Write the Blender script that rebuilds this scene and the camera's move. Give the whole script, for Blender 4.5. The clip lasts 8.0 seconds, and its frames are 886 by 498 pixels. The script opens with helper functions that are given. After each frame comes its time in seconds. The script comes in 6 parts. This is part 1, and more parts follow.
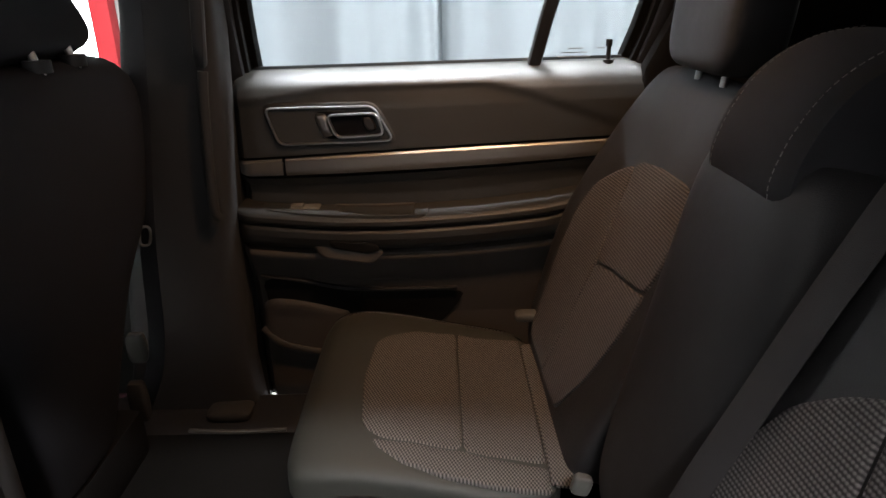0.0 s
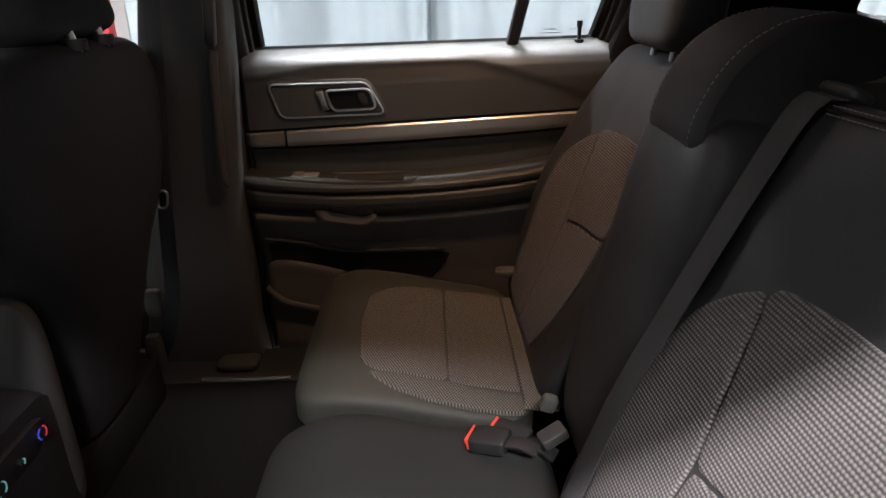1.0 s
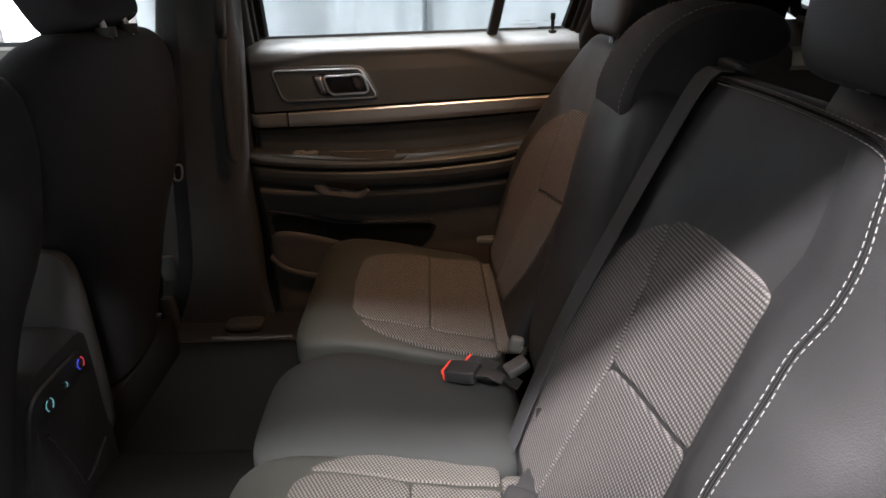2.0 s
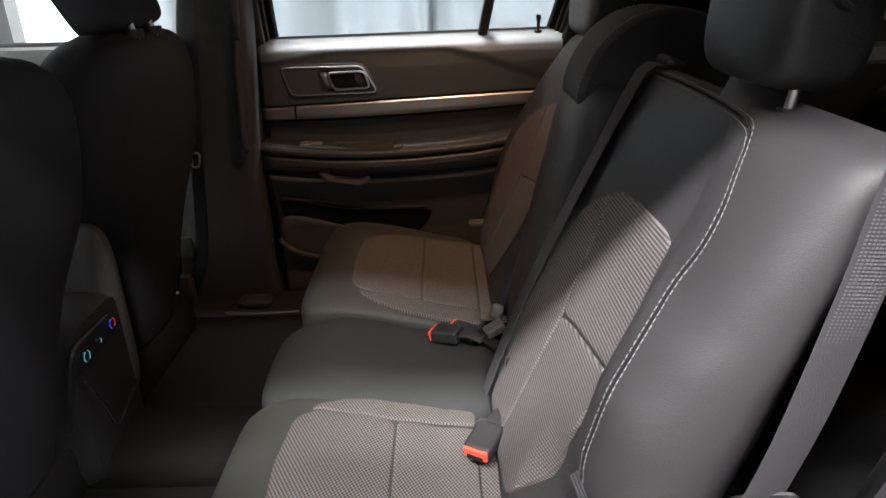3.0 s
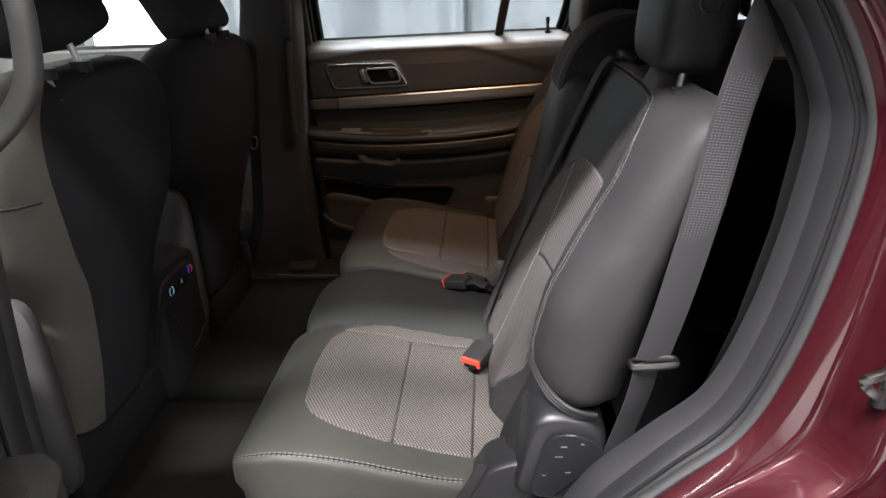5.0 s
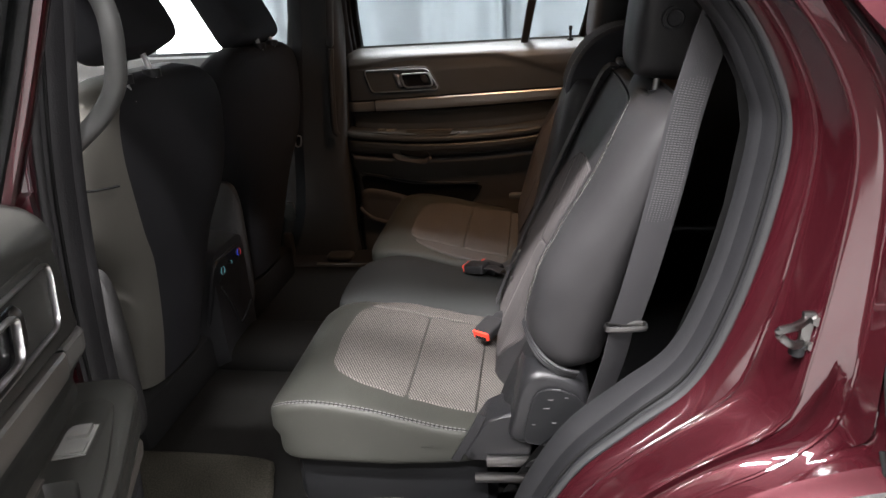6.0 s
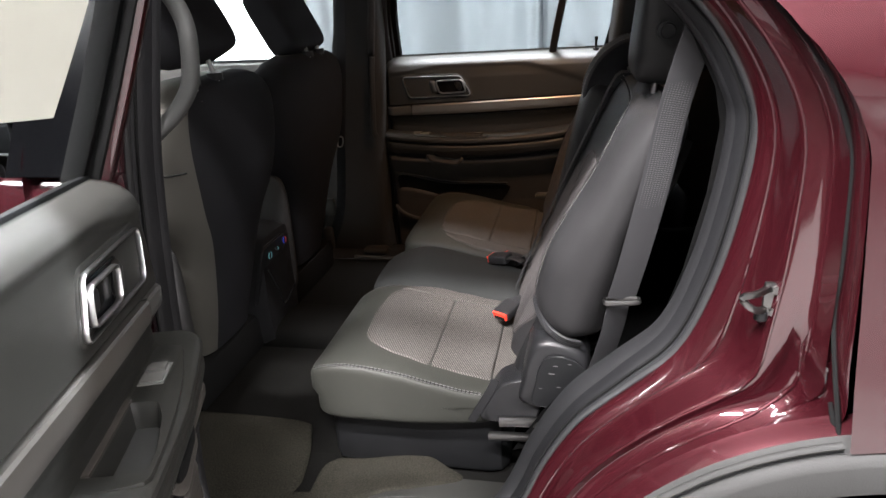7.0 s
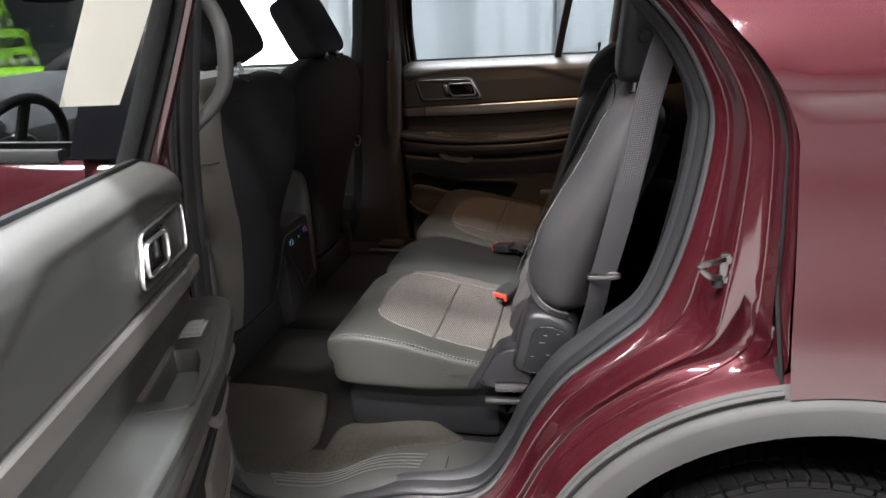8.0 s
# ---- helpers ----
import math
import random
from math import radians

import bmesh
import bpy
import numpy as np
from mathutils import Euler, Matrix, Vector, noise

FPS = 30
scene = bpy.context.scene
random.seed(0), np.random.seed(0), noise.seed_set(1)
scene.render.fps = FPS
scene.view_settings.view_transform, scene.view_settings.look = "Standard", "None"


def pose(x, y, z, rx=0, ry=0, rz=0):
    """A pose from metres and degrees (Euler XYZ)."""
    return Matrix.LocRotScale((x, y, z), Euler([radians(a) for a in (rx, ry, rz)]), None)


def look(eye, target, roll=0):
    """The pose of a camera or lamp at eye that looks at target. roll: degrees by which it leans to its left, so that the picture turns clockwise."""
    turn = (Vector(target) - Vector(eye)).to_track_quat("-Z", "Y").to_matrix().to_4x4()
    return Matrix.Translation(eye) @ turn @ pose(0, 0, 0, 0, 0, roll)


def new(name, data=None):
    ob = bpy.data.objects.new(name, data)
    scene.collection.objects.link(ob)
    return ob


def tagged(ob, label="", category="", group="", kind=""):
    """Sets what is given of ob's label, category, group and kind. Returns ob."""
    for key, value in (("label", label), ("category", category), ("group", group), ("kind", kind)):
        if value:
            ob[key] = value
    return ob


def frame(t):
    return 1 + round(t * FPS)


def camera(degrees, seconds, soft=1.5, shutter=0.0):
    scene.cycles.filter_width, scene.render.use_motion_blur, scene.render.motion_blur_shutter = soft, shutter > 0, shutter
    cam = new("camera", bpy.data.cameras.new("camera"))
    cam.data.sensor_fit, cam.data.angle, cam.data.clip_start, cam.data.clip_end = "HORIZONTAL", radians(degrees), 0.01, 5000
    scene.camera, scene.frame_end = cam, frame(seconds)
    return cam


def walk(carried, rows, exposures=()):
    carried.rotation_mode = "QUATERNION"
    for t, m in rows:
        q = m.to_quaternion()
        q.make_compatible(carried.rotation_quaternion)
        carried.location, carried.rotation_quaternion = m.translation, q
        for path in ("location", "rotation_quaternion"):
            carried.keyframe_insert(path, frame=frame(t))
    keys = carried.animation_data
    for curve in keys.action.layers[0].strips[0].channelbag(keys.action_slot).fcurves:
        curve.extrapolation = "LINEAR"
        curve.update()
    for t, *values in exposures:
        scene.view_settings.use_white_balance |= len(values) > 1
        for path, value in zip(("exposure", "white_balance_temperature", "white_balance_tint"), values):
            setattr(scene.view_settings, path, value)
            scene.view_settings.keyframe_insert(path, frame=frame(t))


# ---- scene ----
import functools

cam = camera(67.8, 8.0)
PATH = [
    (0, (0.121, 0.086, 1.275), (0.128, 1.952, 0.554), -1.1),
    (0.5, (0.126, 0.011, 1.285), (0.149, 1.865, 0.535), -1.0),
    (1, (0.128, -0.071, 1.278), (0.159, 1.779, 0.518), -1.2),
    (1.5, (0.141, -0.162, 1.279), (0.172, 1.686, 0.515), -1.3),
    (2, (0.161, -0.248, 1.278), (0.188, 1.598, 0.509), -1.2),
    (3.5, (0.223, -0.483, 1.299), (0.19, 1.363, 0.529), -1.7),
    (4, (0.234, -0.561, 1.303), (0.175, 1.283, 0.532), -1.9),
    (4.5, (0.247, -0.626, 1.307), (0.16, 1.218, 0.537), -2.0),
    (6, (0.353, -0.855, 1.335), (0.082, 0.98, 0.587), -2.9),
    (6.5, (0.374, -0.938, 1.343), (0.039, 0.892, 0.608), -2.9),
    (7, (0.407, -1.011, 1.345), (0.023, 0.815, 0.627), -2.9),
    (7.5, (0.446, -1.086, 1.345), (0.033, 0.738, 0.636), -2.9),
    (8, (0.469, -1.159, 1.345), (0.03, 0.664, 0.65), -2.9),
]

walk(cam, [(t, look(eye, target, roll)) for t, eye, target, roll in PATH], [(0, 0.84), (2, 0.90), (4.5, 0.63), (8, 0.57)])

# ---- world and light ----
world = bpy.data.worlds.new("world")
scene.world = world
world.use_nodes = True
world.node_tree.nodes["Background"].inputs[0].default_value = (0.75, 0.85, 1.0, 1)
world.node_tree.nodes["Background"].inputs[1].default_value = 0.02


def area_lamp(name, m, sx, sy, watts, colour):
    data = bpy.data.lights.new(name, "AREA")
    data.shape, data.size, data.size_y, data.energy, data.color = "RECTANGLE", sx, sy, watts, colour
    ob = new(name, data)
    ob.matrix_world = m
    return ob


CEIL = 4.4
# unseen lights, added and tuned to brighten the cabin, paint, curtain and truck
TUBES = [(-1.1, -1.86, 1.4, 810), (2.7, -1.86, 1.4, 120), (0.6, -3.0, 1.4, 340), (-4.5, -4.4, 2.4, 120), (6.2, -4.4, 2.4, 130), (-0.2, 1.66, 1.4, 430), (3.0, 1.75, 1.4, 400), (-7.6, 6.6, 1.4, 220)]
for lx, ly, length, watts in TUBES:
    area_lamp("unseen_tube_light", pose(lx, ly, CEIL - 0.12), length, 0.25, watts, (1.0, 0.965, 0.985) if ly < 0 else (0.92, 0.955, 1.0))
dome = area_lamp("dome_light", pose(0.2, 1.02, 1.63, 16), 0.12, 0.08, 1.62, (1.0, 0.58, 0.33))
dome.data.spread = radians(116)
area_lamp("doorway_light", pose(-3.1, 5.9, 1.3, 90), 1.0, 2.2, 30, (0.95, 0.97, 1.0))


# ---- materials ----
def mat(name, base, rough=0.6, metal=0.0, vary=0.15, scale=60.0, bump=0.15, fine=400.0, coat=0.0, emit=None, coat_rough=0.05, coat_ior=1.5, spec=0.22, dents=0.0, dent_scale=30.0, grain=0.0):
    m = bpy.data.materials.new(name)
    m.use_nodes = True
    nt = m.node_tree
    b = nt.nodes["Principled BSDF"]
    b.inputs["Roughness"].default_value, b.inputs["Metallic"].default_value = rough, metal
    b.inputs["Coat Weight"].default_value, b.inputs["Coat Roughness"].default_value, b.inputs["Coat IOR"].default_value = coat, coat_rough, coat_ior
    b.inputs["Specular IOR Level"].default_value = spec
    tc = nt.nodes.new("ShaderNodeTexCoord")
    n1 = nt.nodes.new("ShaderNodeTexNoise")
    n1.inputs["Scale"].default_value, n1.inputs["Detail"].default_value = scale * 0.12, 4
    n2 = nt.nodes.new("ShaderNodeTexNoise")
    n2.inputs["Scale"].default_value, n2.inputs["Detail"].default_value = fine, 3
    nt.links.new(tc.outputs["Object"], n1.inputs["Vector"])
    nt.links.new(tc.outputs["Object"], n2.inputs["Vector"])
    mix = nt.nodes.new("ShaderNodeMix")
    mix.data_type = "RGBA"
    mix.inputs["A"].default_value = (*[c * (1 - vary) for c in base], 1)
    mix.inputs["B"].default_value = (*[min(1, c * (1 + vary)) for c in base], 1)
    if grain:
        blend = nt.nodes.new("ShaderNodeMix")
        blend.inputs["Factor"].default_value = grain
        sharp = nt.nodes.new("ShaderNodeMapRange")
        sharp.inputs["From Min"].default_value, sharp.inputs["From Max"].default_value = 0.35, 0.65
        nt.links.new(n2.outputs["Fac"], sharp.inputs["Value"])
        nt.links.new(n1.outputs["Fac"], blend.inputs["A"])
        nt.links.new(sharp.outputs["Result"], blend.inputs["B"])
        nt.links.new(blend.outputs["Result"], mix.inputs["Factor"])
    else:
        nt.links.new(n1.outputs["Fac"], mix.inputs["Factor"])
    nt.links.new(mix.outputs["Result"], b.inputs["Base Color"])
    rr = nt.nodes.new("ShaderNodeMapRange")
    rr.inputs["To Min"].default_value, rr.inputs["To Max"].default_value = max(0.02, rough - 0.08), min(1, rough + 0.1)
    nt.links.new(n1.outputs["Fac"], rr.inputs["Value"])
    nt.links.new(rr.outputs["Result"], b.inputs["Roughness"])
    if bump:
        bp = nt.nodes.new("ShaderNodeBump")
        bp.inputs["Strength"].default_value, bp.inputs["Distance"].default_value = bump, 0.001
        nt.links.new(n2.outputs["Fac"], bp.inputs["Height"])
        nt.links.new(bp.outputs["Normal"], b.inputs["Normal"])
    if dents:
        n3 = nt.nodes.new("ShaderNodeTexNoise")
        n3.inputs["Scale"].default_value, n3.inputs["Detail"].default_value = dent_scale, 2
        nt.links.new(tc.outputs["Object"], n3.inputs["Vector"])
        b3 = nt.nodes.new("ShaderNodeBump")
        b3.inputs["Strength"].default_value, b3.inputs["Distance"].default_value = dents, 0.004
        nt.links.new(n3.outputs["Fac"], b3.inputs["Height"])
        if bump:
            nt.links.new(bp.outputs["Normal"], b3.inputs["Normal"])
        nt.links.new(b3.outputs["Normal"], b.inputs["Normal"])
        if coat:
            nt.links.new(b3.outputs["Normal"], b.inputs["Coat Normal"])
    if emit:
        b.inputs["Emission Color"].default_value, b.inputs["Emission Strength"].default_value = (*emit[:3], 1), emit[3]
    return m


def weave(name, dark, light, pu, pv, ribs=False):
    """Knitted cloth: small pale knots on a dark ground, by the cloth's own metres in the UV map."""
    m = mat(name, light, 0.9, bump=0)
    nt = m.node_tree
    b = nt.nodes["Principled BSDF"]
    uv = nt.nodes.new("ShaderNodeUVMap")
    sep = nt.nodes.new("ShaderNodeSeparateXYZ")
    nt.links.new(uv.outputs["UV"], sep.inputs["Vector"])

    def math_node(op, a, c):
        node = nt.nodes.new("ShaderNodeMath")
        node.operation = op
        for k, v in enumerate((a, c)):
            if isinstance(v, (int, float)):
                node.inputs[k].default_value = v
            elif v is not None:
                nt.links.new(v, node.inputs[k])
        return node.outputs[0]

    su = math_node("SINE", math_node("MULTIPLY", sep.outputs["X"], 2 * math.pi / pu), None)
    half_row = math_node("SINE", math_node("MULTIPLY", sep.outputs["Y"], math.pi / pv), None)
    rows = math_node("COSINE", math_node("MULTIPLY", sep.outputs["Y"], 2 * math.pi / pv), None)
    if ribs:
        knot = math_node("SUBTRACT", math_node("MULTIPLY", math_node("MULTIPLY", su, half_row), 0.42), math_node("MULTIPLY", rows, 0.58))
    else:
        # two slanting threads cross; the one that leans forward lies on top
        along = math_node("MULTIPLY", sep.outputs["X"], 2 * math.pi / pu)
        over = math_node("SINE", math_node("ADD", along, math_node("MULTIPLY", sep.outputs["Y"], 2 * math.pi * 0.62 / pv)), None)
        under = math_node("SINE", math_node("SUBTRACT", along, math_node("MULTIPLY", sep.outputs["Y"], 2 * math.pi * 0.95 / pv)), None)
        knot = math_node("ADD", math_node("MULTIPLY", over, 0.58), math_node("MULTIPLY", under, 0.42))
    ramp = nt.nodes.new("ShaderNodeMapRange")
    ramp.inputs["From Min"].default_value, ramp.inputs["From Max"].default_value = -0.65, 0.75
    nt.links.new(knot, ramp.inputs["Value"])
    mix = nt.nodes.new("ShaderNodeMix")
    mix.data_type = "RGBA"
    mix.inputs["A"].default_value = (*dark, 1)
    old = b.inputs["Base Color"].links[0].from_socket
    nt.links.new(old, mix.inputs["B"])
    nt.links.new(ramp.outputs["Result"], mix.inputs["Factor"])
    nt.links.new(mix.outputs["Result"], b.inputs["Base Color"])
    bp = nt.nodes.new("ShaderNodeBump")
    bp.inputs["Strength"].default_value, bp.inputs["Distance"].default_value = 0.6, 0.001
    nt.links.new(ramp.outputs["Result"], bp.inputs["Height"])
    nt.links.new(bp.outputs["Normal"], b.inputs["Normal"])
    return m


def glass_mat(name, tint):
    m = bpy.data.materials.new(name)
    m.use_nodes = True
    b = m.node_tree.nodes["Principled BSDF"]
    b.inputs["Base Color"].default_value = (*tint, 1)
    b.inputs["Roughness"].default_value, b.inputs["Transmission Weight"].default_value, b.inputs["IOR"].default_value = 0.0, 1.0, 1.02
    return m


LEATHER = mat("black_leatherette", (0.0168, 0.0162, 0.0168), 0.54, vary=0.28, bump=0.3, fine=700, spec=0.28, dents=0.30, dent_scale=16)
SEATCLOTH = mat("black_seat_cloth", (0.0225, 0.0235, 0.023), 0.85, vary=0.18, bump=0.35, fine=1200, spec=0.12, dents=0.2, dent_scale=10)
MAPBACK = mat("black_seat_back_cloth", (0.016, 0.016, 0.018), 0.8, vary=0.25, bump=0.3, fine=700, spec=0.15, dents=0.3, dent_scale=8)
GUSSET = mat("shaded_black_vinyl", (0.0085, 0.0085, 0.009), 0.7, vary=0.3, bump=0.4, fine=500, spec=0.2, dents=0.6, dent_scale=30)
LEATHER_FRONT = mat("charcoal_leatherette", (0.0275, 0.028, 0.0235), 0.60, vary=0.25, bump=0.25, fine=700, spec=0.3, dents=0.28, dent_scale=12)
# cushion vinyl; on the near backrest its pale tone paints the lit side
SEATBACK = mat("charcoal_vinyl_and_lit_side", (0.074, 0.071, 0.062), 0.55, vary=0.2, bump=0.4, fine=600, spec=0.3, dents=0.4, dent_scale=9)
CLOTH = weave("grey_knit_cloth", (0.022, 0.0203, 0.0190), (0.118, 0.108, 0.098), 0.0056, 0.0060)
RIB = weave("grey_ribbed_cloth", (0.018, 0.0163, 0.0163), (0.094, 0.085, 0.083), 0.0044, 0.0048, True)
PLASTIC = mat("black_plastic", (0.016, 0.016, 0.017), 0.45, bump=0.3, fine=900)
TRIM = mat("dark_trim_plastic", (0.064, 0.058, 0.052), 0.5, bump=0.35, fine=1100)
TRIM_SOFT = mat("soft_dark_vinyl", (0.0235, 0.0235, 0.021), 0.45, bump=0.35, fine=900, spec=0.5)
# even black for trim; also paints the shade in pocket, slot and seams
DEEP = mat("deep_black_and_shade", (0.010, 0.010, 0.010), 0.95, bump=0.4, spec=0.05)
SILVER = mat("brushed_silver_trim", (0.285, 0.268, 0.248), 0.40, 0.88, vary=0.08, bump=0.1)
CHROME = mat("chrome", (0.46, 0.457, 0.452), 0.32, 1.0, vary=0.03, bump=0)
SEAL = mat("grey_rubber_seal", (0.0112, 0.0112, 0.0122), 0.46, vary=0.3, bump=0.4, spec=0.27, grain=0.3)
SEALTUBE = mat("pale_rubber_seal", (0.024, 0.024, 0.0245), 0.5, vary=0.3, bump=0.3, spec=0.3, grain=0.3)
PILLAR = mat("dark_grey_pillar_trim", (0.032, 0.0315, 0.031), 0.6, bump=0.3, fine=900)
SILLTRIM = mat("grey_sill_plastic", (0.060, 0.060, 0.055), 0.55, vary=0.25, bump=0.3)
PAINT = mat("maroon_metallic_paint", (0.032, 0.0036, 0.0062), 0.40, 0.38, vary=0.10, bump=0.02, fine=1500, coat=1.0, coat_rough=0.05, coat_ior=1.8, spec=0.12, dents=0.05, dent_scale=7)
CLADDING = mat("grey_arch_cladding", (0.035, 0.035, 0.034), 0.65, vary=0.35, bump=0.35)
RUBBER = mat("black_tyre_rubber", (0.008, 0.008, 0.008), 0.6, bump=0.4, spec=0.15)
WEBBING = mat("grey_belt_webbing", (0.025, 0.0245, 0.026), 0.75, vary=0.1, bump=0.6, fine=900)
CARPET = mat("dark_grey_carpet", (0.0062, 0.0060, 0.0055), 1.0, vary=0.6, scale=120, bump=1.0, fine=400, spec=0.05, grain=0.6)
# worn carpet; its paler tone also paints the lit patch of floor
MATCLOTH = mat("worn_carpet_and_lit_floor", (0.025, 0.0232, 0.0185), 1.0, vary=0.75, scale=100, bump=1.0, fine=330, spec=0.05, grain=0.65)
PLINTH = mat("black_seat_base_plastic", (0.0105, 0.0108, 0.0115), 0.5, vary=0.3, bump=0.3, fine=900, spec=0.2)
SWITCH = mat("pale_grey_switch", (0.16, 0.16, 0.15), 0.5, bump=0.1)
HINGE = mat("black_hinge_plastic", (0.0125, 0.0125, 0.0135), 0.36, vary=0.2, bump=0.3, fine=800, spec=0.4)
RED = mat("red_button_plastic", (0.75, 0.06, 0.035), 0.4, bump=0)
THREAD = mat("pale_thread", (0.135, 0.132, 0.128), 0.8, bump=0)
BEIGE = mat("beige_ledge_trim", (0.30, 0.28, 0.22), 0.7)
HEADLINER = mat("grey_headliner", (0.16, 0.155, 0.15), 0.95, bump=0.5)
GLASS = glass_mat("clear_glass", (0.93, 0.96, 0.95))
TINTED = glass_mat("tinted_glass", (0.66, 0.69, 0.69))
PAPER = mat("white_paper", (0.385, 0.38, 0.345), 0.9, vary=0.08, bump=0.1)
CURTAIN = mat("pale_grey_curtain", (0.34, 0.375, 0.40), 0.85, vary=0.06, bump=0.1)
CONCRETE = mat("grey_concrete", (0.24, 0.233, 0.225), 0.6, vary=0.3, scale=20, bump=0.3, fine=150)
WALLPAINT = mat("white_wall_paint", (0.40, 0.40, 0.39), 0.8, vary=0.06, bump=0.1)
DARKWALL = mat("dark_grey_wall", (0.08, 0.085, 0.085), 0.8, bump=0.1)
GLOW = mat("daylight", (0.8, 0.8, 0.8), 0.8, bump=0, emit=(0.95, 0.96, 1.0, 5))
TUBE = mat("lit_tube_diffuser", (0.8, 0.8, 0.8), 0.8, bump=0, emit=(1, 0.98, 0.95, 10))
DOME = mat("lit_dome_lens", (0.8, 0.7, 0.5), 0.8, bump=0, emit=(1, 0.6, 0.3, 6))
REDPOST = mat("red_post_paint", (0.6, 0.05, 0.06), 0.5)
CEILPAINT = mat("grey_hall_ceiling", (0.20, 0.20, 0.20), 0.8, vary=0.1, bump=0.1)
STEEL = mat("dull_steel", (0.16, 0.156, 0.152), 0.32, 1.0, vary=0.3, bump=0.1)
KNOT = mat("pale_belt_knots", (0.060, 0.059, 0.061), 0.7, bump=0)
MARK = mat("worn_grey_marks", (0.10, 0.10, 0.10), 0.6, bump=0)
SILLPLATE = mat("dark_grey_sill_plate", (0.033, 0.033, 0.030), 0.55, vary=0.5, scale=90, bump=0.5, fine=700, grain=0.35)
DASH = mat("dark_dashboard", (0.012, 0.012, 0.013), 0.7, bump=0.5, spec=0.1)
HANDLE = mat("light_grey_handle_plastic", (0.056, 0.057, 0.055), 0.5, bump=0.2)
GLOSSBLACK = mat("gloss_black_applique", (0.006, 0.006, 0.007), 0.15, bump=0)
TRUCKGREY = mat("grey_drum_paint", (0.28, 0.29, 0.28), 0.5)
LIME = mat("lime_green_paint", (0.35, 0.72, 0.03), 0.35, vary=0.05, bump=0, coat=0.5)
KNOB_TEAL = mat("teal_lit_marking", (0.1, 0.3, 0.3), 0.5, bump=0, emit=(0.25, 0.6, 0.7, 0.16))
KNOB_RED = mat("red_lit_marking", (0.4, 0.05, 0.05), 0.5, bump=0, emit=(0.9, 0.05, 0.1, 0.16))
KNOB_BLUE = mat("blue_lit_marking", (0.05, 0.05, 0.5), 0.5, bump=0, emit=(0.05, 0.1, 1.0, 0.25))

# ---- mesh helpers ----
ROOT = {}


def thing(name, place, label, category, group="", kind=""):
    ob = new(name)
    ob.location = place
    ob.empty_display_size = 0.05
    ROOT[ob.name] = Vector(place)
    return tagged(ob, label, category, group, kind)


def mesh_of(name, bm, material, origin=(0, 0, 0), smooth=38.0):
    bmesh.ops.recalc_face_normals(bm, faces=bm.faces[:])
    if smooth:
        for f in bm.faces:
            f.smooth = True
        for e in bm.edges:
            if len(e.link_faces) == 2 and e.calc_face_angle(0) > radians(smooth):
                e.smooth = False
    bmesh.ops.translate(bm, verts=bm.verts[:], vec=-Vector(origin))
    me = bpy.data.meshes.new(name)
    bm.to_mesh(me)
    bm.free()
    for m in material if isinstance(material, (list, tuple)) else [material]:
        me.materials.append(m)
    return me


def part(name, bm, material, parent, label="", smooth=38.0):
    """One mesh object, given in world metres, under a thing or a part."""
    origin = ROOT[parent.name]
    ob = new(name, mesh_of(name, bm, material, origin, smooth))
    ob.parent = parent
    ROOT[ob.name] = origin
    return tagged(ob, label)


def solid(name, bm, material, label, category, group="", kind="", smooth=38.0):
    """A thing that is one mesh, given in world metres."""
    low = [min(v.co[k] for v in bm.verts) for k in range(3)]
    high = [max(v.co[k] for v in bm.verts) for k in range(3)]
    base = Vector(((low[0] + high[0]) / 2, (low[1] + high[1]) / 2, low[2]))
    ob = new(name, mesh_of(name, bm, material, base, smooth))
    ob.location = base
    ROOT[ob.name] = base
    return tagged(ob, label, category, group, kind)


def box(x0, x1, y0, y1, z0, z1, bevel=0.0, seg=2, bm=None):
    bm = bm or bmesh.new()
    vs = bmesh.ops.create_cube(bm, size=1.0)["verts"]
    for v in vs:
        v.co = Vector((x0 + (v.co.x + 0.5) * (x1 - x0), y0 + (v.co.y + 0.5) * (y1 - y0), z0 + (v.co.z + 0.5) * (z1 - z0)))
    if bevel:
        es = {e for v in vs for e in v.link_edges}
        bmesh.ops.bevel(bm, geom=list(es), offset=bevel, segments=seg, affect="EDGES", profile=0.6)
    return bm


def loft(rings, bm=None, cap=True, closed=False, ring_closed=True):
    """Skin over rings of equal count."""
    bm = bm or bmesh.new()
    rows = [[bm.verts.new(p) for p in ring] for ring in rings]
    n = len(rings[0])
    m = len(rows)
    for a in range(m if closed else m - 1):
        lo, hi = rows[a], rows[(a + 1) % m]
        for k in range(n if ring_closed else n - 1):
            bm.faces.new((lo[k], lo[(k + 1) % n], hi[(k + 1) % n], hi[k]))
    if cap and not closed and ring_closed:
        bm.faces.new(rows[0][::-1])
        bm.faces.new(rows[-1])
    return bm


